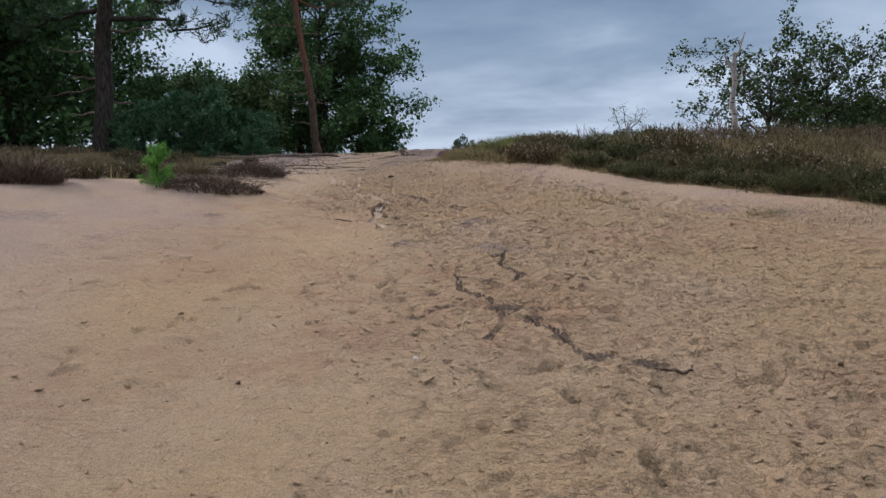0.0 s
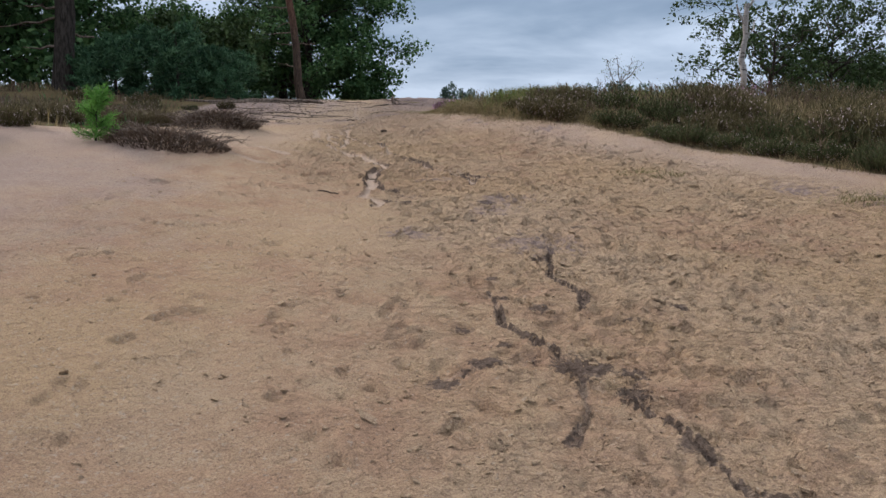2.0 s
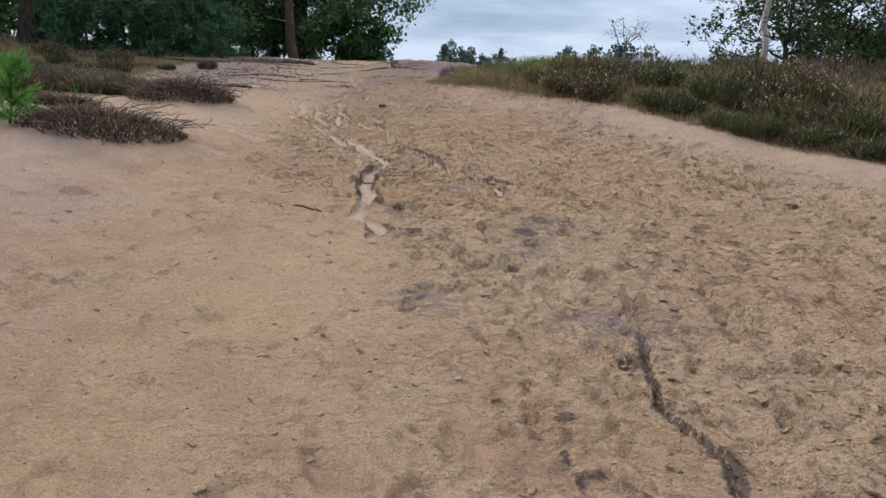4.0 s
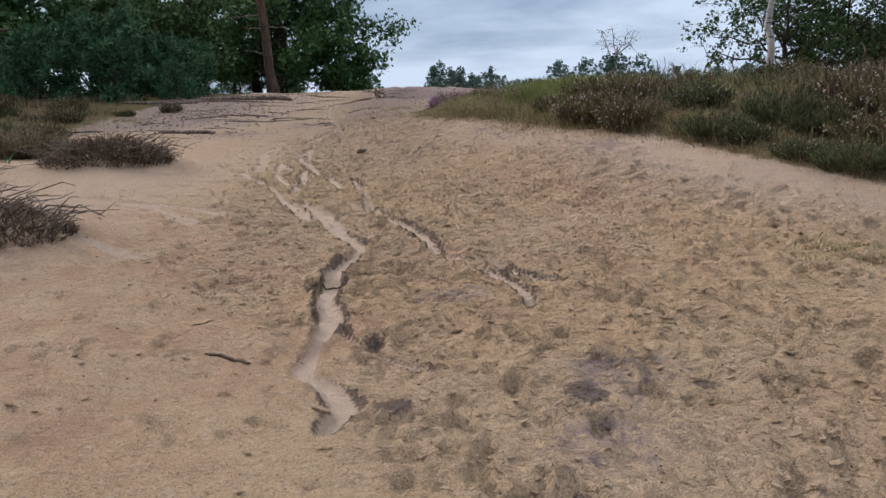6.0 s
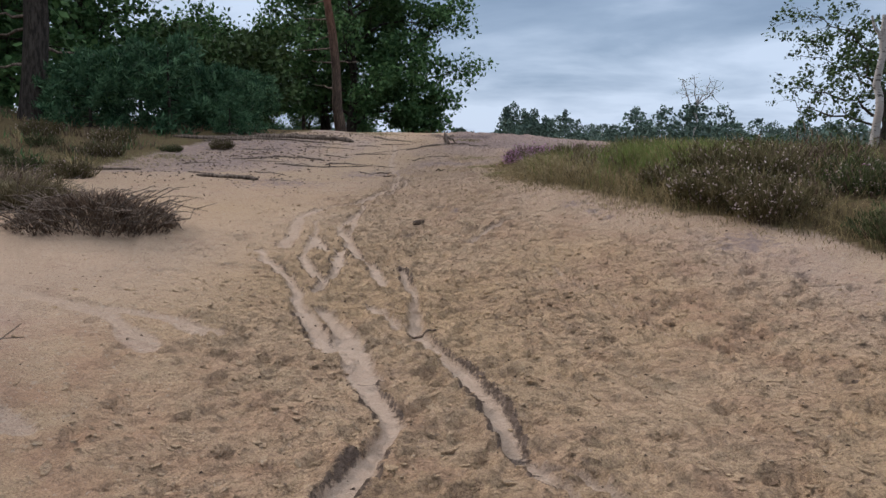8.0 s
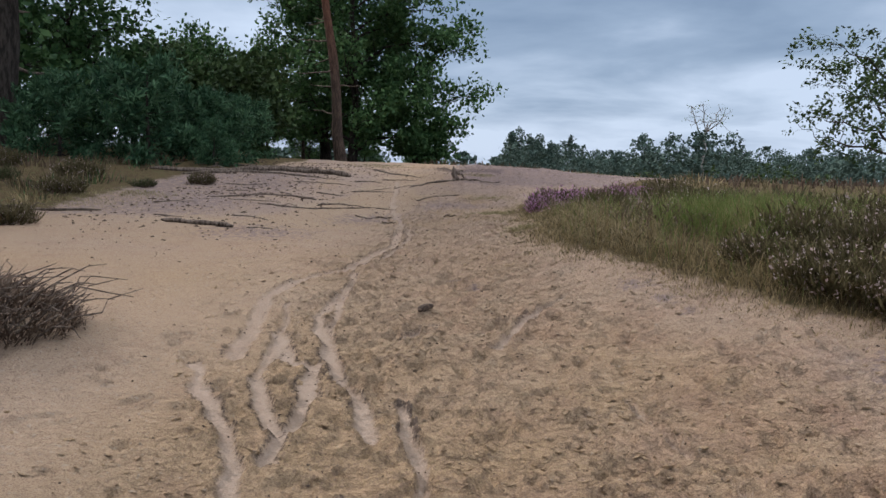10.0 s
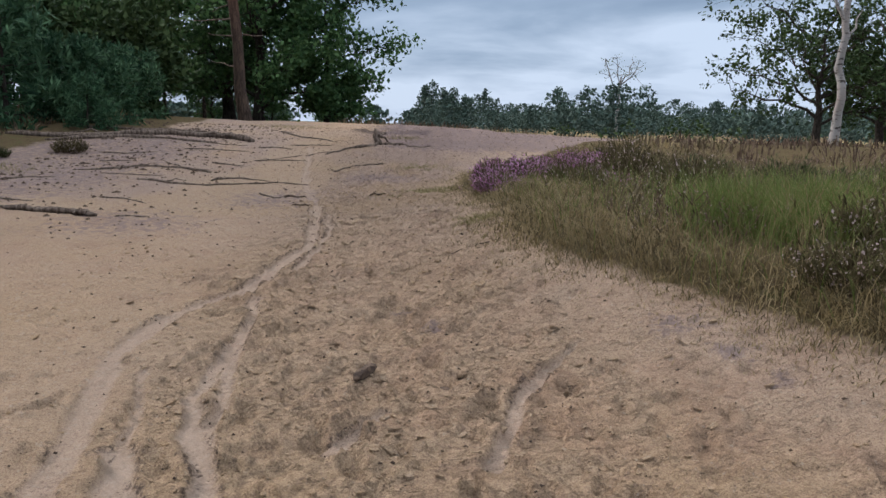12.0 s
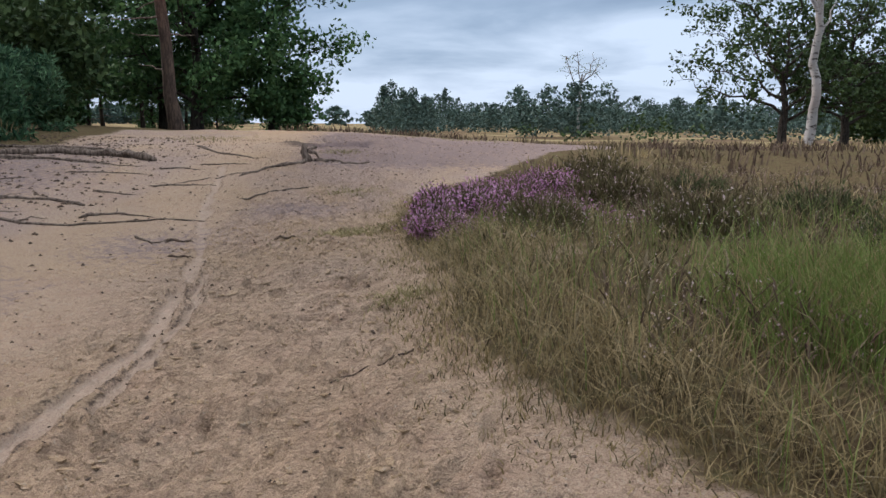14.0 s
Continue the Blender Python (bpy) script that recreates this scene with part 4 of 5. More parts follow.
def far_woods():
    rng = np.random.default_rng(91)
    pines, spruces, bushes = [], [], []
    for k in range(150):
        x = rng.uniform(2, 150)
        pines.append((x, 150 + rng.uniform(0, 40) + 0.1 * x, rng.uniform(4, 6.6), rng.uniform(2.0, 3.6)))
    for k in range(16):
        pines.append((rng.uniform(18, 31), rng.uniform(105, 122), rng.uniform(3.6, 6.8), rng.uniform(1.6, 2.6)))
    for k in range(9):
        pines.append((rng.uniform(36, 46), rng.uniform(98, 112), rng.uniform(2.6, 4.4), rng.uniform(1.6, 2.6)))
    for k in range(30):
        pines.append((rng.uniform(48, 95), rng.uniform(88, 112), rng.uniform(3, 5), rng.uniform(2, 3.2)))
    for k in range(13):
        spruces.append((rng.uniform(2.5, 13.5), rng.uniform(124, 140), rng.uniform(4.5, 7.6), rng.uniform(1.5, 2.3)))
    for k in range(12):
        bushes.append((rng.uniform(6, 60), rng.uniform(84, 104), rng.uniform(1.2, 2.8), rng.uniform(1, 1.9)))
    # distance haze is in the leaf colour of these crowns
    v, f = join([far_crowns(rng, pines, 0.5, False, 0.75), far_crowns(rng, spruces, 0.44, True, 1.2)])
    tagged(new("far_woods", mesh_of("far_woods", v, f, HAZED_LEAF)), "haze-blue pine woods along the far edge of the heath", "woods", kind="stuff")
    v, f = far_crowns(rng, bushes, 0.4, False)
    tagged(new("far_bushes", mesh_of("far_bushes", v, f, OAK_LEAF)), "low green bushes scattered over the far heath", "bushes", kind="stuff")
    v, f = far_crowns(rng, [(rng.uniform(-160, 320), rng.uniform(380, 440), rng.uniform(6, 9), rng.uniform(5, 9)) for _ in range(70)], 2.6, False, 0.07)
    tagged(new("horizon_woods", mesh_of("horizon_woods", v, f, HAZED_LEAF)), "hazy strip of forest on the horizon", "woods", kind="stuff")


far_woods()


# ---- heath ----
def stuff(name, pieces, mats, label, category):
    """Joins (verts, faces, material number) lots into one object."""
    v, f = join([(a, b) for a, b, _ in pieces])
    which = np.concatenate([np.full(len(b), k) for a, b, k in pieces])
    return tagged(new(name, mesh_of(name, v, f, mats, False, which)), label, category, kind="stuff")


def florets(rng, tips, share, size):
    t = tips[rng.random(len(tips)) < share]
    t = np.repeat(t, 2, 0)
    t = t + rng.normal(0, 0.014, t.shape) - np.array([0, 0, 0.03])
    return leaves(rng, t, 0.008, 1, size)


def spread_over(rng, n, xs, ys, keep):
    x, y = rng.uniform(*xs, n), rng.uniform(*ys, n)
    ok = keep(x, y)
    return x[ok], y[ok]


def green_zone(x, y):
    return np.exp(-(((x - 1.55 - 0.35 * (18.6 - y)) / 0.95) ** 2 + ((y - 18.1) / 1.15) ** 2)) * (0.75 + 0.25 * vnoise(x * 2.3, y * 2.3, 11))


def plant_edge(y):
    """Where the plants begin: they creep out over the sand near the crest."""
    return bank_edge(y) - 0.36 * ramp(y, 14.5, 16.3) * (1 - ramp(y, 18.6, 20.2))


def heath_bank():
    rng = np.random.default_rng(101)

    def keep(x, y):
        out = x - plant_edge(y)
        bare = np.exp(-(((x - 0.7) / 0.4) ** 2 + ((y - 20.2) / 0.5) ** 2))
        want = ramp(out, 0.1 + 0.6 * ramp(y, 14.5, 16.3) * (1 - ramp(y, 19.5, 21)), 0.6 + 0.6 * ramp(y, 14.5, 16.3) * (1 - ramp(y, 19.5, 21))) * (1 - ramp(out, 5, 11) * 0.8) * (1 - 0.8 * bare) * (1 - 0.7 * green_zone(x, y))
        return rng.random(len(x)) < want * (0.6 + 0.4 * ramp(vnoise(x * 1.4, y * 1.4, 7), -0.5, 0.2))

    x, y = spread_over(rng, 5200, (-0.2, 14), (4.5, 27), keep)
    d = x - plant_edge(y)
    tall = (0.15 + 0.2 * ramp(d, 0.1, 1.2)) * rng.uniform(0.7, 1.15, len(x)) * (1 + 0.5 * vnoise(x * 1.3, y * 1.3, 5))
    tall = tall * (1 - 0.35 * ramp(y, 17, 20)) * (1 - 0.5 * ramp(x, 3, 7) * ramp(y, 17, 20))
    c = np.stack([x, y, ground_at(x, y)], 1)
    kind = vnoise(x * 0.9, y * 0.9, 13) + rng.normal(0, 0.25, len(x))
    purple = np.exp(-(((x - 1.2) / 1.3) ** 2 + ((y - 24.2) / 1.5) ** 2)) + np.exp(-(((x - 0.3) / 0.5) ** 2 + ((y - 22.4) / 0.9) ** 2))
    bloom, dry = purple + rng.normal(0, 0.15, len(x)) > 0.38, kind < -0.15
    deep = ~bloom & (kind > -0.6 + 1.0 * ramp(y, 14.0, 17.0)) & (d > 0.3)
    lots = []
    for sel, mat in ((bloom, 0), (dry & ~bloom & ~deep, 1), (deep, 4), (~dry & ~bloom & ~deep, 0)):
        base, h, lean, way = scatter(rng, c[sel], 9, 0.3, tall[sel])
        v, f, tip = blades(rng, base, h, rng.uniform(0.006, 0.011, len(h)), lean, way, 0.2)
        lots.append((v, f, mat))
        # side sprigs, three or so to a stem
        k = np.repeat(np.arange(len(h)), 3)
        up = base[k] + (tip[k] - base[k]) * rng.uniform(0.25, 0.95, (len(k), 1))
        v, f, tip2 = blades(rng, up, h[k] * rng.uniform(0.2, 0.4, len(k)), rng.uniform(0.006, 0.012, len(k)), rng.uniform(0.3, 1.3, len(k)), rng.uniform(0, 6.28, len(k)), 0.1)
        lots.append((v, f, mat))
        if sel is bloom:
            v, f = florets(rng, np.concatenate([tip, tip2]), 0.95, 0.03)
            lots.append((v, f, 2))
        else:
            near = np.concatenate([tip, tip2])
            pale = near[rng.random(len(near)) < 0.07 + 0.4 * ramp(near[:, 1], 13, 17) * ramp(vnoise(near[:, 0] * 1.1, near[:, 1] * 1.1, 19), 0.0, 0.5)]
            v, f = florets(rng, pale, 1.0, 0.014)
            lots.append((v, f, 3))
    stuff("heather_bank", lots, [HEATHER, HEATHER_DRY, BLOOM, PALE_BLOOM, DARK_HEATHER], "olive and brown heather with pink and faded bloom", "heather")

    # long green grass among the heather
    x, y = spread_over(rng, 230000, (0.1, 4.5), (15.5, 21.5), lambda x, y: (rng.random(len(x)) < 0.8 * ramp(green_zone(x, y), 0.25, 0.95) + 0.012) & (x - plant_edge(y) > 0.3))
    b = np.stack([x, y, ground_at(x, y)], 1)
    v, f, tip = blades(rng, b, rng.uniform(0.14, 0.36, len(x)), rng.uniform(0.0025, 0.005, len(x)), rng.uniform(0.1, 0.6, len(x)), rng.uniform(0, 6.28, len(x)), 0.5)
    cut = len(x) * 3 // 4
    stuff("green_grass", [(v[:cut * 6], f[:cut * 2], 0), (v[cut * 6:], f[cut * 2:] - cut * 6, 1)], [GRASS, STRAW], "long bright green grass among the heather", "grass")

    # dry grass along the foot of the bank
    def fringe(x, y):
        out = x - plant_edge(y)
        return rng.random(len(x)) < np.exp(-((out - 0.42) / (0.3 + 0.1 * ramp(y, 14.5, 16.3))) ** 2) * (0.3 + 0.7 * ramp(y, 14, 16)) * (0.45 + 0.4 * ramp(y, 14.5, 16.3) + 0.65 * ramp(vnoise(x * 1.7, y * 1.7, 23), -0.4, 0.4)) + 0.02 * ramp(out, 0.2, 1) * (out < 6)

    x, y = spread_over(rng, 380000, (-0.8, 7), (8, 25), fringe)
    b = np.stack([x, y, ground_at(x, y)], 1)
    out = x - plant_edge(y)
    h = rng.uniform(0.035, 0.12, len(x)) * (0.35 + 1.5 * ramp(out, 0, 0.7))
    v, f, tip = blades(rng, b, h, rng.uniform(0.003, 0.006, len(x)), rng.uniform(0.2, 1.1, len(x)), rng.uniform(0, 6.28, len(x)), 0.6)
    stuff("dry_grass", [(v[:len(v) * 2 // 3 // 6 * 6], f[:len(v) * 2 // 3 // 6 * 2], 0), (v[len(v) * 2 // 3 // 6 * 6:], f[len(v) * 2 // 3 // 6 * 2:] - len(v) * 2 // 3 // 6 * 6, 1)], [STRAW, HEATHER], "straw-coloured dry grass along the bank's foot", "grass")

    # tufts and short grass on the open sand
    lots = []
    for cx, cy, r, n in ((2.3, 11.4, 0.3, 900), (-0.65, 22.3, 0.35, 1300), (-0.6, 25.2, 0.4, 900), (-0.25, 19.6, 0.18, 500), (-0.85, 28.4, 0.4, 500), (3.9, 9.75, 0.25, 500), (-3.4, 31.2, 0.8, 900),
                         (1.0, 32.5, 1.6, 1400), (-7.2, 23.5, 0.9, 1500), (-6.5, 24.4, 0.5, 900), (4.6, 9.4, 0.8, 1500), (5.4, 9.0, 0.8, 1200)):
        n = n // 2
        x, y = cx + rng.normal(0, r * 0.6, n), cy + rng.normal(0, r * 0.45, n)
        b = np.stack([x, y, ground_at(x, y)], 1)
        v, f, tip = blades(rng, b, rng.uniform(0.02, 0.07, n), rng.uniform(0.004, 0.008, n), rng.uniform(0.3, 1.2, n), rng.uniform(0, 6.28, n), 0.5)
        lots.append((v, f, 0))
    stuff("sand_grass", lots, [leaf_material("short_grass", (0.12, 0.10, 0.045), (0.22, 0.19, 0.09), (0.34, 0.28, 0.15), 0.3)], "thin olive grass tufts on bare sand", "grass")


heath_bank()


def heather_shrub(name, radius, tall, seed, mats, label, bloom=0.0, stems=300):
    """A domed shrub: woody stems that fan out, leafy side sprigs over their upper half, bloom at the tips."""
    rng = np.random.default_rng(seed)
    ob = thing(name, Vector((0, 0, 0)), label, "heather", "heather shrubs along the sand")
    r, a = rng.random(stems) ** 0.6, rng.random(stems) * 6.283
    lobes = 1 + 0.22 * np.sin(a * 3 + seed) + 0.14 * np.sin(a * 5 + seed * 2)
    foot = np.stack([np.cos(a) * r * radius * 0.6 * lobes, np.sin(a) * r * radius * 0.6 * lobes, np.full(stems, -0.1)], 1)
    h = (tall * (1 - 0.55 * r ** 2.2) * rng.uniform(0.75, 1.12, stems) + 0.1) * (1 + 0.12 * np.sin(a * 4 + seed))
    v, f, tip = blades(rng, foot, h, rng.uniform(0.006, 0.01, stems), 0.15 + 0.65 * r, a + rng.normal(0, 0.3, stems), 0.15)
    tagged(part("twigs", mesh_of("twigs", v, f, mats[1]), ob, "thin brown woody stems"), kind="stuff")
    k = np.repeat(np.arange(stems), 12)
    u = rng.uniform(0.3, 1.0, (len(k), 1))
    at_ = foot[k] + (tip[k] - foot[k]) * u
    v, f, tip2 = blades(rng, at_, rng.uniform(0.03, 0.085, len(k)), rng.uniform(0.008, 0.016, len(k)), rng.uniform(0.1, 1.1, len(k)), a[k] + rng.normal(0, 1.2, len(k)), 0.1)
    tagged(part("sprigs", mesh_of("sprigs", v, f, mats[0]), ob), kind="stuff")
    if bloom:
        v, f = florets(rng, tip2, bloom, 0.03)
        tagged(part("bloom", mesh_of("bloom", v, f, mats[2]), ob, "small faded pinkish flowers"), kind="stuff")
    return ob


def bank_shrubs():
    rng = np.random.default_rng(171)
    kinds = [heather_shrub("heather_shrub", 0.55, 0.42, 172, (GREEN_HEATHER, TWIG_WOOD, PALE_BLOOM), "dark green heather shrub on the sandy bank", 0.05),
             heather_shrub("heather_shrub", 0.5, 0.36, 173, (DARK_HEATHER, TWIG_WOOD, PALE_BLOOM), "olive-brown heather shrub with faded bloom", 0.1),
             heather_shrub("heather_shrub", 0.6, 0.5, 174, (GREEN_HEATHER, TWIG_WOOD, PALE_BLOOM), "tall bushy dark green heather on the bank", 0.0),
             heather_shrub("heather_shrub", 0.42, 0.3, 175, (HEATHER, TWIG_WOOD, BLOOM), "low reddish heather with pink bloom", 0.7)]
    placed = [False] * 4

    def put(n, x, y, s):
        m = Matrix.LocRotScale(at(x, y), Euler((0, 0, rng.random() * 6.28)), (s, s, s * rng.uniform(0.85, 1.1)))
        if placed[n]:
            copy_thing(kinds[n], m)
        else:
            kinds[n].matrix_basis, placed[n] = m, True

    for y in np.arange(8.2, 14.9, 0.55):
        e = float(bank_edge(y))
        put(0 if rng.random() < 0.55 else 2, e + 0.55 + rng.normal(0, 0.1), y + rng.normal(0, 0.1), rng.uniform(0.65, 0.9))
        put(2 if rng.random() < 0.6 else 1, e + 1.25 + rng.normal(0, 0.15), y + rng.normal(0, 0.15), rng.uniform(0.65, 0.95))
        if rng.random() < 0.6:
            put(1, e + 2.1 + rng.normal(0, 0.2), y + rng.normal(0, 0.2), rng.uniform(0.8, 1.1))
    for x, y, n, s in ((1.4, 16.95, 1, 0.55), (1.62, 16.3, 1, 0.6), (1.95, 15.55, 1, 0.7), (2.2, 17.0, 0, 0.6), (1.75, 16.1, 1, 0.8), (2.2, 16.6, 1, 0.85), (1.9, 17.3, 1, 0.7), (2.9, 15.9, 0, 0.9), (2.5, 18.0, 1, 0.7), (3.3, 17.2, 0, 0.8), (2.7, 19.6, 2, 0.6), (3.9, 19.0, 0, 0.8), (4.6, 17.8, 2, 0.8),
                       (1.9, 20.6, 1, 0.7), (3.2, 21.4, 2, 0.7), (4.4, 21.0, 0, 0.8), (0.35, 22.2, 3, 0.9), (0.75, 22.9, 3, 1.0), (1.1, 23.6, 3, 1.1), (0.4, 23.3, 3, 0.85), (1.6, 24.2, 3, 1.1), (0.15, 21.5, 3, 0.7),
                       (2.2, 23.6, 1, 0.9), (3.4, 24.4, 2, 0.8), (5.2, 23.0, 0, 0.9), (2.6, 25.6, 1, 0.9), (1.9, 25.2, 3, 0.9), (0.9, 21.2, 1, 0.6), (5.6, 19.6, 1, 0.9), (6.4, 21.4, 2, 0.8)):
        put(n, x, y, s)
    # scattered shrubs along the west side and under the young pines
    for x, y, n, s in ((-5.4, 17.3, 0, 0.7), (-6.1, 18.4, 1, 0.8), (-6.9, 17.2, 0, 0.8), (-7.3, 19.4, 2, 0.7), (-6.6, 20.6, 1, 0.7), (-7.9, 21.6, 0, 0.8), (-5.9, 15.4, 1, 0.7), (-6.8, 13.4, 0, 0.8), (-5.6, 12.6, 1, 0.7),
                       (-7.7, 24.0, 1, 0.7), (-6.9, 25.4, 0, 0.6), (-8.3, 25.8, 1, 0.8), (-9.3, 24.8, 2, 0.7), (-6.1, 26.2, 1, 0.5), (-9.0, 22.6, 0, 0.9), (-10.2, 26.4, 1, 0.8), (-7.9, 11.6, 2, 0.8), (-8.6, 15.6, 0, 0.9)):
        put(n, x, y, s)


bank_shrubs()


def far_heath():
    """The open heath behind the crest and to the east."""
    rng = np.random.default_rng(111)

    def keep(x, y):
        sand = (x < bank_edge(y) + 0.5) & (y < 38)
        return ~sand & (rng.random(len(x)) < np.clip(1.5 - np.hypot(x, y - 14) / 60, 0.25, 1))

    x, y = spread_over(rng, 6500, (-3, 48), (22, 88), keep)
    c = np.stack([x, y, ground_at(x, y)], 1)
    far = np.hypot(x, y - 14)
    base, h, lean, way = scatter(rng, c, 9, 0.55, 0.22 + 0.12 * rng.random(len(x)))
    w = np.repeat(0.014 + far * 0.0008, 9)
    v, f, tip = blades(rng, base, h, w, lean, way, 0.2)
    pick = np.repeat(vnoise(x * 0.14, y * 0.14, 29) + rng.normal(0, 0.25, len(x)), 18)
    mats = np.where(pick < 0.1, 1, np.where(pick < 0.45, 0, 2))
    me = mesh_of("far_heath", v, f, [HEATHER, HEATHER_DRY, STRAW], False, mats)
    tagged(new("far_heath", me), "brown heath with straw grass beyond the crest", "heath", kind="stuff")

    # heath and brambles under the wood's edge
    x, y = spread_over(rng, 3000, (-26, -5), (9, 34), lambda x, y: rng.random(len(x)) < ramp(-x - np.interp(y, [0, 9, 12, 16, 19, 22, 26, 29, 60], [9, 6.2, 5.4, 4.8, 6.6, 7.0, 7.0, 6.6, 6]), 0.1, 0.9)
                       * (0.55 + 0.45 * ramp(vnoise(x * 0.7, y * 0.7, 31), -0.3, 0.3)))
    c = np.stack([x, y, ground_at(x, y)], 1)
    base, h, lean, way = scatter(rng, c, 14, 0.36, rng.uniform(0.12, 0.34, len(x)))
    v, f, tip = blades(rng, base, h, rng.uniform(0.012, 0.024, len(h)), lean, way, 0.2)
    pick = np.repeat(vnoise(x * 0.5, y * 0.5, 37) + rng.normal(0, 0.3, len(x)), 36)
    me = mesh_of("west_heath", v, f, [HEATHER, HEATHER_DRY, STRAW, DARK_LEAF], False, np.where(pick < 0.0, 1, np.where(pick < 0.35, 0, np.where(pick < 0.5, 2, 3))))
    tagged(new("west_heath", me), "brown heather and brambles at the wood's edge", "heather", kind="stuff")


far_heath()


def heather_clump(name, x, y, rx, ry, tall, seed, mats, label, category, stems=900, twigs=90):
    """One low heather shrub on its own mound: woody twigs below, sprigs above."""
    rng = np.random.default_rng(seed)
    ob = thing(name, at(x, y), label, category)
    o = np.array(ob.matrix_basis.translation)
    r, a = np.sqrt(rng.random(stems)), rng.random(stems) * 6.283
    px, py = x + np.cos(a) * r * rx, y + np.sin(a) * r * ry
    b = np.stack([px, py, ground_at(px, py) - 0.02], 1) - o
    h = tall * (1 - 0.55 * r * r) * rng.uniform(0.5, 1.1, stems)
    v, f, tip = blades(rng, b, h, rng.uniform(0.006, 0.013, stems), 0.3 + 0.8 * r, a + rng.normal(0, 0.7, stems), 0.3)
    k = np.arange(stems)
    v2, f2, tip2 = blades(rng, b + (tip - b) * 0.5, h * 0.5, rng.uniform(0.006, 0.012, stems), 0.7 + 0.3 * r, a + rng.normal(0, 1.4, stems), 0.2)
    v, f = join([(v, f), (v2, f2)])
    tagged(part("sprigs", mesh_of("sprigs", v, f, mats[0]), ob), kind="stuff")
    wood = []
    for _ in range(twigs):
        q, w = math.sqrt(rng.random()) * 0.9, rng.random() * 6.283
        gx, gy = x + math.cos(w) * q * rx, y + math.sin(w) * q * ry
        s = np.array([gx, gy, float(ground_at(np.array(gx), np.array(gy)))]) - o
        ln = rng.uniform(0.15, 0.4)
        e = s + np.array([math.cos(w + rng.normal(0, 0.7)) * ln, math.sin(w + rng.normal(0, 0.7)) * ln, rng.uniform(0.02, tall * 1.05)])
        wood.append(tube(limb_line(rng, s, e, 4, 0.1, 0.08), [0.006, 0.005, 0.004, 0.002], 4))
    tagged(part("twigs", mesh_of("twigs", *join(wood), mats[1]), ob, "bare grey-brown woody twigs"), kind="stuff")
    return ob


heather_clump("heather_mound", -3.35, 11.85, 0.72, 0.5, 0.16, 121, (HEATHER_DRY, DEAD_WOOD), "low brown dying heather mound on sand", "heather", 1500, 140)
heather_clump("heather_mound", -3.6, 15.25, 0.66, 0.52, 0.2, 122, (HEATHER_DRY, DEAD_WOOD), "bare woody heather mound beside the path", "heather", 1300, 240)
for k, (x, y, rx, ry, h) in enumerate(((-5.9, 11.3, 0.6, 0.45, 0.42), (-6.9, 12.0, 0.6, 0.5, 0.48), (-5.2, 16.9, 0.5, 0.45, 0.42), (-6.0, 17.6, 0.6, 0.5, 0.45), (-7.6, 14.4, 0.8, 0.6, 0.5),
                                       (-6.6, 15.9, 0.5, 0.5, 0.4), (-4.6, 14.0, 0.35, 0.3, 0.2), (-8.6, 20.5, 0.8, 0.6, 0.5))):
    tagged(heather_clump("heather_bush", x, y, rx, ry, h, 130 + k, (HEATHER if k % 3 else HEATHER_DRY, DEAD_WOOD), "olive-brown heather bush at the sand's edge", "heather", 1300, 60),
           group="heather bushes west of the path")


def sapling():
    rng = np.random.default_rng(141)
    ob = thing("pine_sapling", at(-4.08, 11.65), "small bright green pine sapling on the sand", "sapling")
    line = limb_line(rng, (0, 0, -0.05), (0.04, 0, 0.5), 6, 0, 0.02)
    part("stem", mesh_of("stem", *tube(line, np.linspace(0.014, 0.006, 6), 6), DARK_BARK, True), ob)
    cs, ws, twig = [], [], []
    for k in range(30):
        a = line[1 + k % 5] 
        w = k * 2.4
        ln = 0.24 - 0.03 * (k % 5) + rng.normal(0, 0.03)
        b = a + np.array([math.cos(w) * ln, math.sin(w) * ln, 0.10 + rng.normal(0, 0.03)])
        twig.append(tube(limb_line(rng, a, b, 3, 0, 0.03), [0.006, 0.005, 0.003], 4))
        d = (b - a) / np.linalg.norm(b - a) + np.array([0, 0, 0.5])
        for t in (0.4, 0.7, 1.0):
            cs.append(a + (b - a) * t)
            ws.append(d / np.linalg.norm(d))
    tagged(part("twigs", mesh_of("twigs", *join(twig), DARK_BARK, True), ob), kind="stuff")
    tagged(part("needles", mesh_of("needles", *needles(rng, np.array(cs), np.array(ws), 36, 0.085, 0.007), FRESH_LEAF), ob), kind="stuff")


sapling()


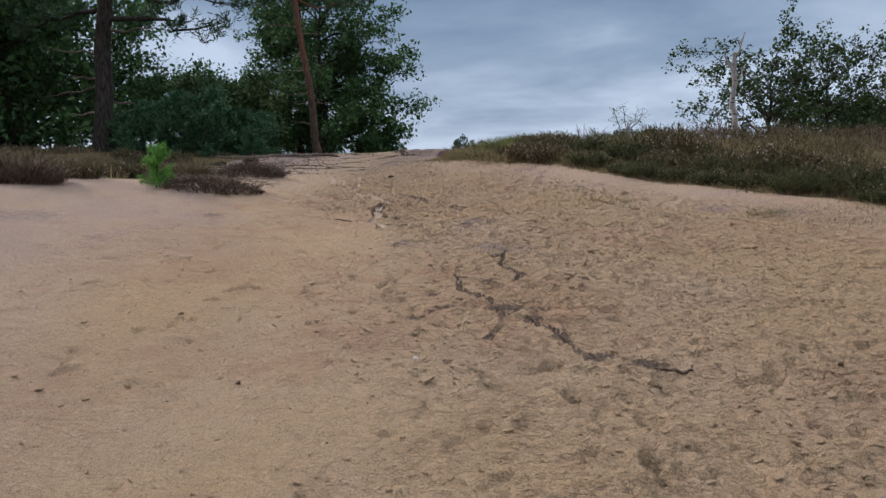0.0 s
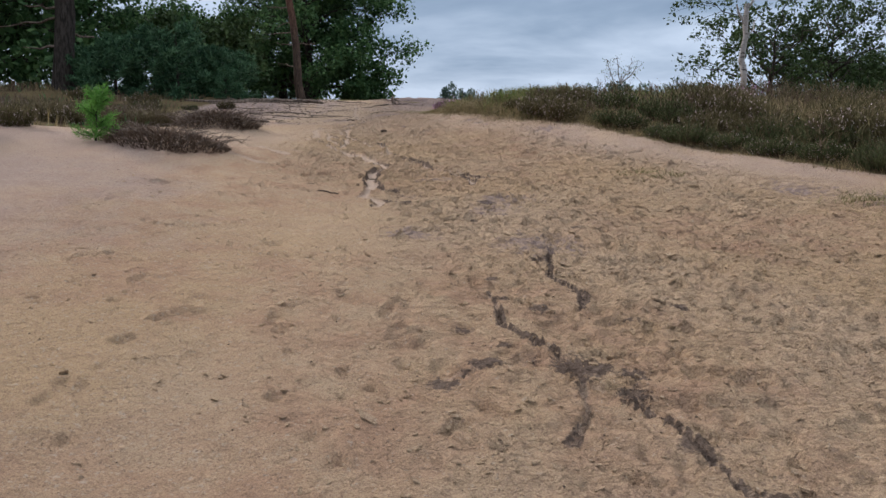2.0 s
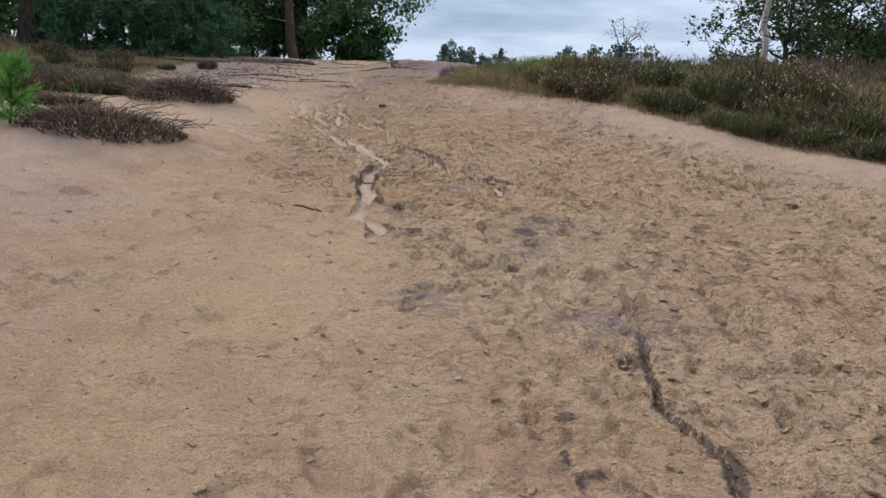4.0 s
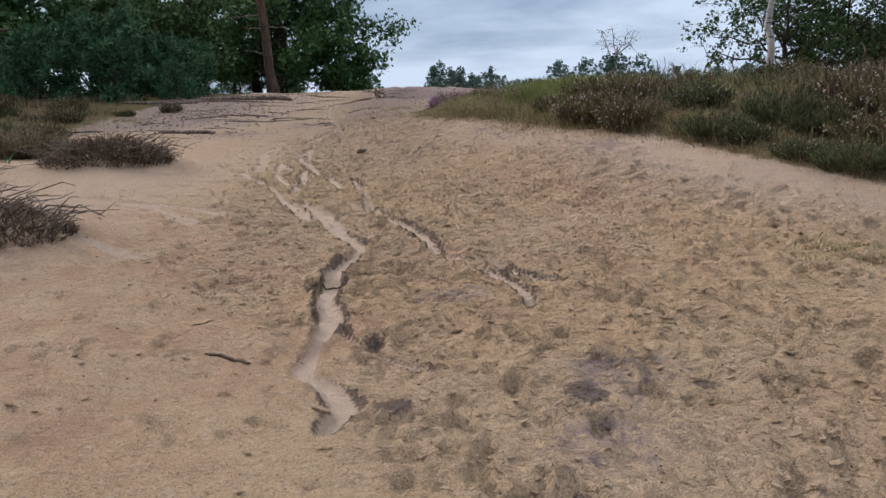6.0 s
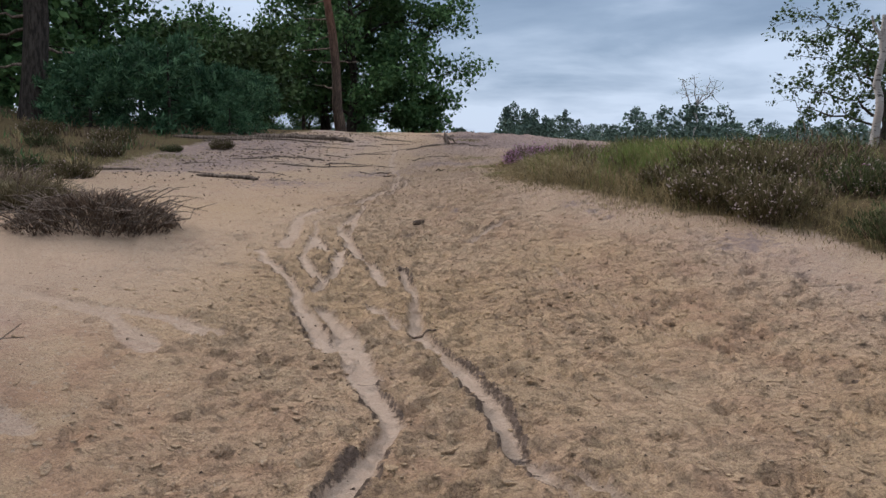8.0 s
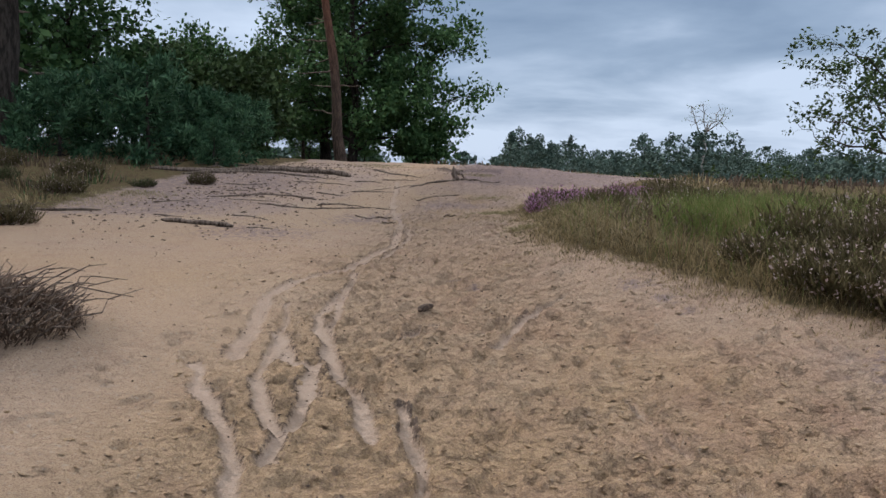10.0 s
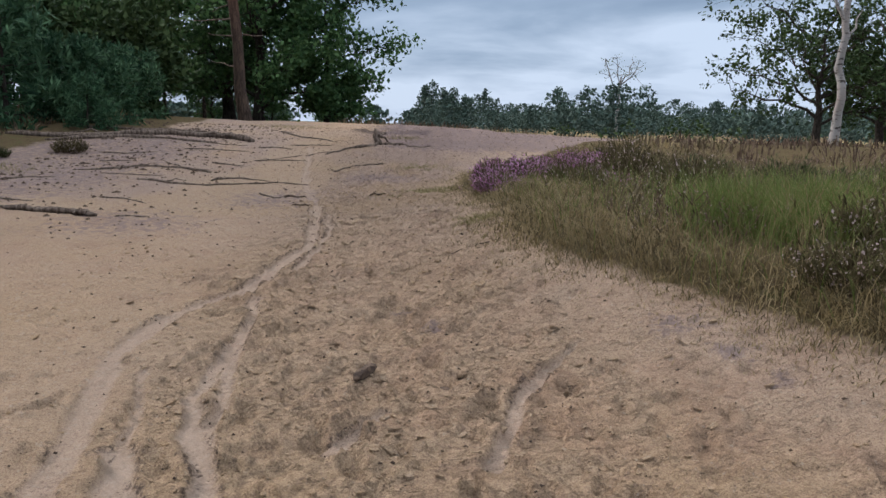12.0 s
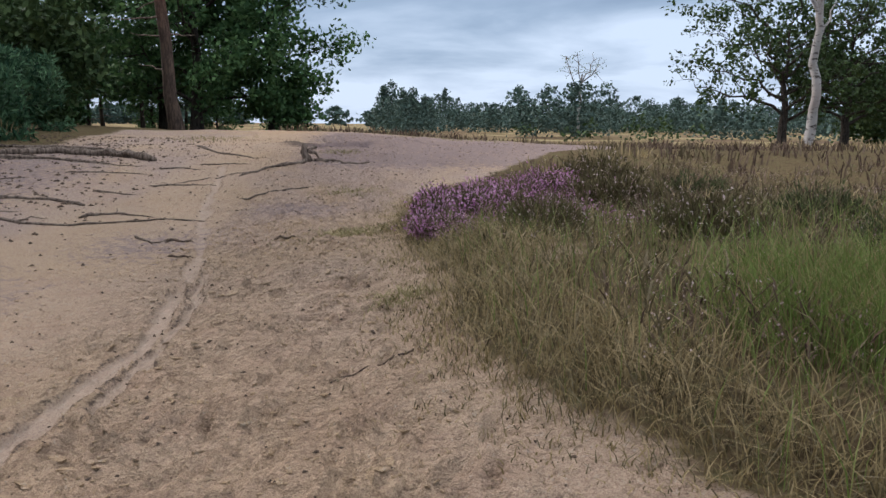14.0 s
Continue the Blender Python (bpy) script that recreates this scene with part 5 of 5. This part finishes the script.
# ---- roots, sticks and small things on the sand ----
def lying(name, pts, r0, r1, seed, mat, label, category, lift=0.4, sides=7, twigs=0, group=""):
    """A root or stick that lies along the ground through the given places."""
    rng = np.random.default_rng(seed)
    q = np.array(pts, float)
    t = np.linspace(0, len(q) - 1, max(10, len(q) * 4))
    x, y = np.interp(t, np.arange(len(q)), q[:, 0]), np.interp(t, np.arange(len(q)), q[:, 1])
    size = max(np.hypot(x[-1] - x[0], y[-1] - y[0]), 0.1)
    x, y = x + rng.normal(0, 0.012, len(t)) * min(size, 1.2), y + rng.normal(0, 0.016, len(t)) * min(size, 1.2)
    thick = 0.6 if r0 > 0.015 or r1 > 0.015 else 0.9
    r = thick * np.linspace(r0, r1, len(t)) * rng.uniform(0.8, 1.2, len(t))
    r[0], r[-1] = r[0] * 0.5, r[-1] * 0.5
    z = GROUND_TOP(x, y) + r * lift
    o = at(x[0], y[0])
    ob = tagged(new(name, None), label, category, group)
    ob.location = o
    p = np.stack([x, y, z], 1) - np.array(o)
    p = np.concatenate([p[:1] - (p[1:2] - p[:1]) * 0.08, p, p[-1:] + (p[-1:] - p[-2:-1]) * 0.08])
    part("stem", mesh_of("stem", *tube(p, np.concatenate([[0.001], r, [0.001]]), sides, 0.1, rng), mat, True), ob)
    p = p[1:-1]
    for _ in range(twigs):
        k = rng.integers(2, len(t) - 2)
        w, ln = rng.random() * 6.283, size * rng.uniform(0.08, 0.25)
        e = p[k] + np.array([math.cos(w) * ln, math.sin(w) * ln * 0.6, rng.uniform(-0.02, 0.05)])
        part("side_root", mesh_of("side_root", *tube(limb_line(rng, p[k], e, 5, 0.05, 0.05), np.linspace(r[k] * 0.6, r[k] * 0.2, 5), 5, 0.15, rng), mat, True), ob)
    return ob


G = "exposed pine roots"
lying("tree_root", [(-7.6, 27.2), (-6.2, 27.3), (-5.1, 28.0), (-4.2, 27.9), (-3.4, 27.2)], 0.07, 0.11, 201, DEAD_WOOD, "thick grey exposed root ending in a broken stub", "root", 0.7, 8, 6, G)
lying("tree_root", [(-6.8, 26.9), (-5.6, 27.4), (-4.7, 27.3), (-4.0, 27.0)], 0.06, 0.03, 202, DEAD_WOOD, "long grey root along the sand step", "root", 0.6, 7, 4, G)
lying("tree_root", [(-7.0, 28.4), (-5.6, 28.7), (-4.4, 28.6)], 0.06, 0.04, 203, DEAD_WOOD, "grey root half buried in sand", "root", 0.5, 7, 3, G)
lying("tree_root", [(-5.4, 24.6), (-4.5, 24.95), (-3.9, 24.75), (-3.55, 24.5)], 0.025, 0.035, 204, DEAD_WOOD, "thin bowed root on needle-strewn sand", "root", 0.6, 6, 2, G)
lying("tree_root", [(-4.3, 23.8), (-3.5, 23.5), (-2.8, 23.65), (-2.1, 23.75)], 0.028, 0.014, 205, DEAD_WOOD, "long thin root with side shoots", "root", 0.6, 6, 3, G)
lying("tree_root", [(-3.4, 23.9), (-3.0, 24.0), (-2.6, 23.8)], 0.03, 0.012, 206, DEAD_WOOD, "short forked root on the sand", "root", 0.6, 6, 2, G)
lying("tree_root", [(-3.3, 29.6), (-2.7, 28.4), (-2.1, 27.6)], 0.05, 0.02, 207, DEAD_WOOD, "root running down the crest", "root", 0.3, 6, 1, G)
lying("tree_root", [(-2.1, 26.25), (-1.8, 26.7), (-1.5, 27.0), (-1.3, 27.4)], 0.02, 0.05, 208, DEAD_WOOD, "curved root leading to a torn stump", "root", 0.6, 6, 2, G)
lying("tree_root", [(-1.9, 24.9), (-1.4, 25.4), (-1.1, 25.6)], 0.02, 0.012, 209, DEAD_WOOD, "thin straight root on sand", "root", 0.6, 6, 0, G)
lying("tree_root", [(-1.2, 27.5), (-0.7, 27.2), (-0.3, 27.4)], 0.05, 0.02, 210, DEAD_WOOD, "short root beside a torn stump", "root", 0.4, 6, 1, G)
lying("tree_root", [(-8.3, 21.6), (-7.5, 22.3), (-7.0, 22.2), (-6.4, 22.7)], 0.05, 0.03, 211, DEAD_WOOD, "bent grey root under heather", "root", 0.9, 6, 3, G)
lying("fallen_branch", [(-5.0, 21.5), (-4.3, 21.35), (-3.9, 21.2)], 0.05, 0.06, 212, DEAD_WOOD, "weathered broken branch lying on sand", "branch", 0.8, 7, 2)
lying("stick", [(-3.75, 21.25), (-3.45, 21.35)], 0.018, 0.01, 213, DEAD_WOOD, "short dry stick on the sand", "stick")
lying("stick", [(-1.36, 10.16), (-1.24, 10.12), (-1.13, 10.07)], 0.007, 0.009, 214, CRUMB, "thin dark stick on the sand", "stick", 0.8)
lying("stick", [(-1.5, 10.5), (-1.42, 10.6)], 0.004, 0.003, 215, CRUMB, "tiny dark twig on the sand", "stick", 0.8)
lying("stick", [(-0.82, 13.25), (-0.72, 13.3), (-0.66, 13.36)], 0.009, 0.006, 216, CRUMB, "dark stick across a washed runnel", "stick", 0.8)
lying("stick", [(-0.96, 11.2), (-0.88, 11.22), (-0.78, 11.19)], 0.006, 0.004, 217, CRUMB, "dark twig lying in a runnel", "stick", 1.2)
lying("stick", [(1.12, 4.33), (1.22, 4.3), (1.32, 4.25)], 0.006, 0.010, 218, CRUMB, "dark twig beside a dark patch of sand", "stick", 0.8)
lying("stick", [(-2.3, 22.9), (-2.0, 22.7)], 0.014, 0.01, 219, CRUMB, "dark stick on the sand", "stick", 0.8)
lying("stick", [(-1.25, 22.35), (-1.05, 22.4)], 0.014, 0.012, 220, CRUMB, "short thick stick on the sand", "stick", 0.8)
lying("stick", [(-0.62, 18.6), (-0.3, 18.72), (-0.12, 18.85)], 0.004, 0.006, 221, CRUMB, "long thin twig by the grass", "stick", 0.8)
lying("stick", [(-2.1, 22.1), (-1.85, 21.95)], 0.012, 0.008, 222, CRUMB, "crooked stick on the sand", "stick", 0.8)


rng = np.random.default_rng(260)
for k in range(16):
    rx, ry = rng.uniform(-6.6, -2.6), rng.uniform(22.2, 27.6)
    ln, tilt = rng.uniform(0.35, 1.1), rng.normal(0, 0.25)
    lying("tree_root", [(rx, ry), (rx + ln * 0.5, ry + ln * tilt * 0.5 + rng.normal(0, 0.06)), (rx + ln, ry + ln * tilt)], rng.uniform(0.016, 0.03), 0.012, 270 + k, DEAD_WOOD,
          "short thin exposed root on needle-strewn sand", "root", 0.4, 6, int(rng.integers(0, 2)), G)


def torn_stump():
    rng = np.random.default_rng(231)
    ob = thing("tree_stump", at(-1.27, 27.45), "torn grey root stump on the crest", "stump")
    part("stump", mesh_of("stump", *tube(limb_line(rng, (0, 0, -0.05), (-0.08, 0, 0.28), 6, 0, 0.05), [0.075, 0.065, 0.06, 0.05, 0.04, 0.004], 8, 0.3, rng), DEAD_WOOD, True), ob)
    for e in ((0.2, 0.05, 0.02), (0.13, 0.1, 0.2)):
        part("splinter", mesh_of("splinter", *tube(limb_line(rng, (0, 0, 0.15), e, 5, 0.1, 0.06), [0.035, 0.03, 0.025, 0.02, 0.003], 6, 0.25, rng), DEAD_WOOD, True), ob)


torn_stump()


def lump(name, x, y, size, seed, mat, label, category, turn=0.0):
    """A small uneven solid, half sunk in the sand."""
    rng = np.random.default_rng(seed)
    bm = bmesh.new()
    bmesh.ops.create_icosphere(bm, subdivisions=2, radius=1)
    for v in bm.verts:
        v.co *= 1 + 0.22 * noise.noise(v.co * 1.3 + Vector((seed, 0, 0)))
        v.co.x *= size[0]
        v.co.y *= size[1]
        v.co.z *= size[2]
    me = bpy.data.meshes.new(name)
    bm.to_mesh(me)
    bm.free()
    me.materials.append(mat)
    ob = tagged(new(name, me), label, category)
    ob.matrix_basis = Matrix.LocRotScale(at(x, y, size[2] * 0.35), Euler((0, 0, turn)), (1, 1, 1))
    return ob


lump("pebble", -0.17, 4.55, (0.016, 0.014, 0.012), 3, STONE, "tiny white pebble on the sand", "stone")
lump("bark_piece", -1.04, 16.66, (0.03, 0.12, 0.028), 5, CRUMB, "dark brown piece of broken branch on sand", "wood", -0.42)
lump("bark_piece", -0.67, 16.52, (0.075, 0.05, 0.014), 6, CRUMB, "curled flake of dark bark on sand", "wood", 0.2)


def crumbs():
    """Bark crumbs, cones and bits of crust strewn over the sand."""
    rng = np.random.default_rng(241)
    n = 16000
    x = rng.uniform(-6.4, 3.4, n)
    y = 2.5 + 29 * rng.random(n) ** 0.75
    west = ramp(-x, 2.0, 4.5) * ramp(y, 18, 22)
    ok = (x < bank_edge(y)) & (rng.random(n) < 0.12 + 0.45 * trodden(x, y) + 0.18 * west + 0.3 * ramp(y, 23, 26))
    x, y, west = x[ok], y[ok], west[ok]
    s = rng.uniform(0.002, 0.0075, len(x)) * (1 + 1.2 * west) * (1 + 0.5 * ramp(y, 8, 20)) * (1 + 0.9 * ramp(y, 14, 22) * rng.random(len(x)) ** 3)
    ico = np.array([[0, 0, 1], [0.9, 0, 0.1], [-0.3, 0.85, 0], [-0.5, -0.7, 0.1], [0, 0, -1.0]])
    fac = np.array([[0, 1, 2], [0, 2, 3], [0, 3, 1], [4, 2, 1], [4, 3, 2], [4, 1, 3]])
    a = rng.random(len(x)) * 6.283
    px = ico[None, :, 0] * rng.uniform(0.8, 2.2, len(x))[:, None]
    py = ico[None, :, 1] + rng.normal(0, 0.12, (len(x), 5))
    v = np.stack([(px * np.cos(a)[:, None] - py * np.sin(a)[:, None]) * s[:, None] + x[:, None], (px * np.sin(a)[:, None] + py * np.cos(a)[:, None]) * s[:, None] + y[:, None],
                  ico[None, :, 2] * s[:, None] * 0.7 + (GROUND_TOP(x, y) + 0.002)[:, None]], -1).reshape(-1, 3)
    f = (np.arange(len(x))[:, None, None] * 5 + fac[None]).reshape(-1, 3)
    tagged(new("bark_crumbs", mesh_of("bark_crumbs", v, f, CRUMB)), "dark bark crumbs and pine cones on sand", "litter", kind="stuff")


crumbs()


def crust_flakes():
    """Broken plates of dried sand crust, tilted where feet have churned them up."""
    rng = np.random.default_rng(251)
    n = 26000
    x, y = rng.uniform(-3.2, 3.6, n), 2.4 + 21 * rng.random(n) ** 0.9
    t = trodden(x, y) * (0.3 + 0.7 * ramp(vnoise(x * 1.9, y * 1.9, 53), -0.3, 0.5))
    ok = (x < bank_edge(y) - 0.25) & (rng.random(n) < t * 0.9)
    for line, w in RILL_BED:
        ok &= near_line(x, y, line) > w
    x, y = x[ok], y[ok]
    k = len(x)
    s = rng.gamma(2.0, 0.0035, k) + 0.004
    a, tilt, dip = rng.random(k) * 6.283, rng.normal(0, 0.16, k), rng.normal(0, 0.16, k)
    ring = np.arange(5) * 2 * np.pi / 5
    rad = rng.uniform(0.55, 1.2, (k, 5))
    px, py = np.cos(ring)[None] * rad * 1.5, np.sin(ring)[None] * rad * 0.85
    gx, gy = (px * np.cos(a)[:, None] - py * np.sin(a)[:, None]) * s[:, None], (px * np.sin(a)[:, None] + py * np.cos(a)[:, None]) * s[:, None]
    top = (GROUND_TOP(x, y) + 0.004)[:, None] + gx * tilt[:, None] * 1.6 + gy * dip[:, None] * 1.6 + s[:, None] * 0.16
    v = np.concatenate([np.stack([gx + x[:, None], gy + y[:, None], top], -1), np.stack([gx * 0.9 + x[:, None], gy * 0.9 + y[:, None], top - s[:, None] * 0.34 - 0.003], -1)], 1).reshape(-1, 3)
    o = np.arange(k)[:, None, None] * 10
    tri = np.array([[i, 5 + i, 5 + (i + 1) % 5] for i in range(5)] + [[i, 5 + (i + 1) % 5, (i + 1) % 5] for i in range(5)] + [[0, 1, 2], [0, 2, 3], [0, 3, 4]])
    f = (o + tri[None]).reshape(-1, 3)
    tagged(new("crust_flakes", mesh_of("crust_flakes", v, f, SAND)), "broken flakes of dried sand crust", "sand", kind="stuff")


crust_flakes()
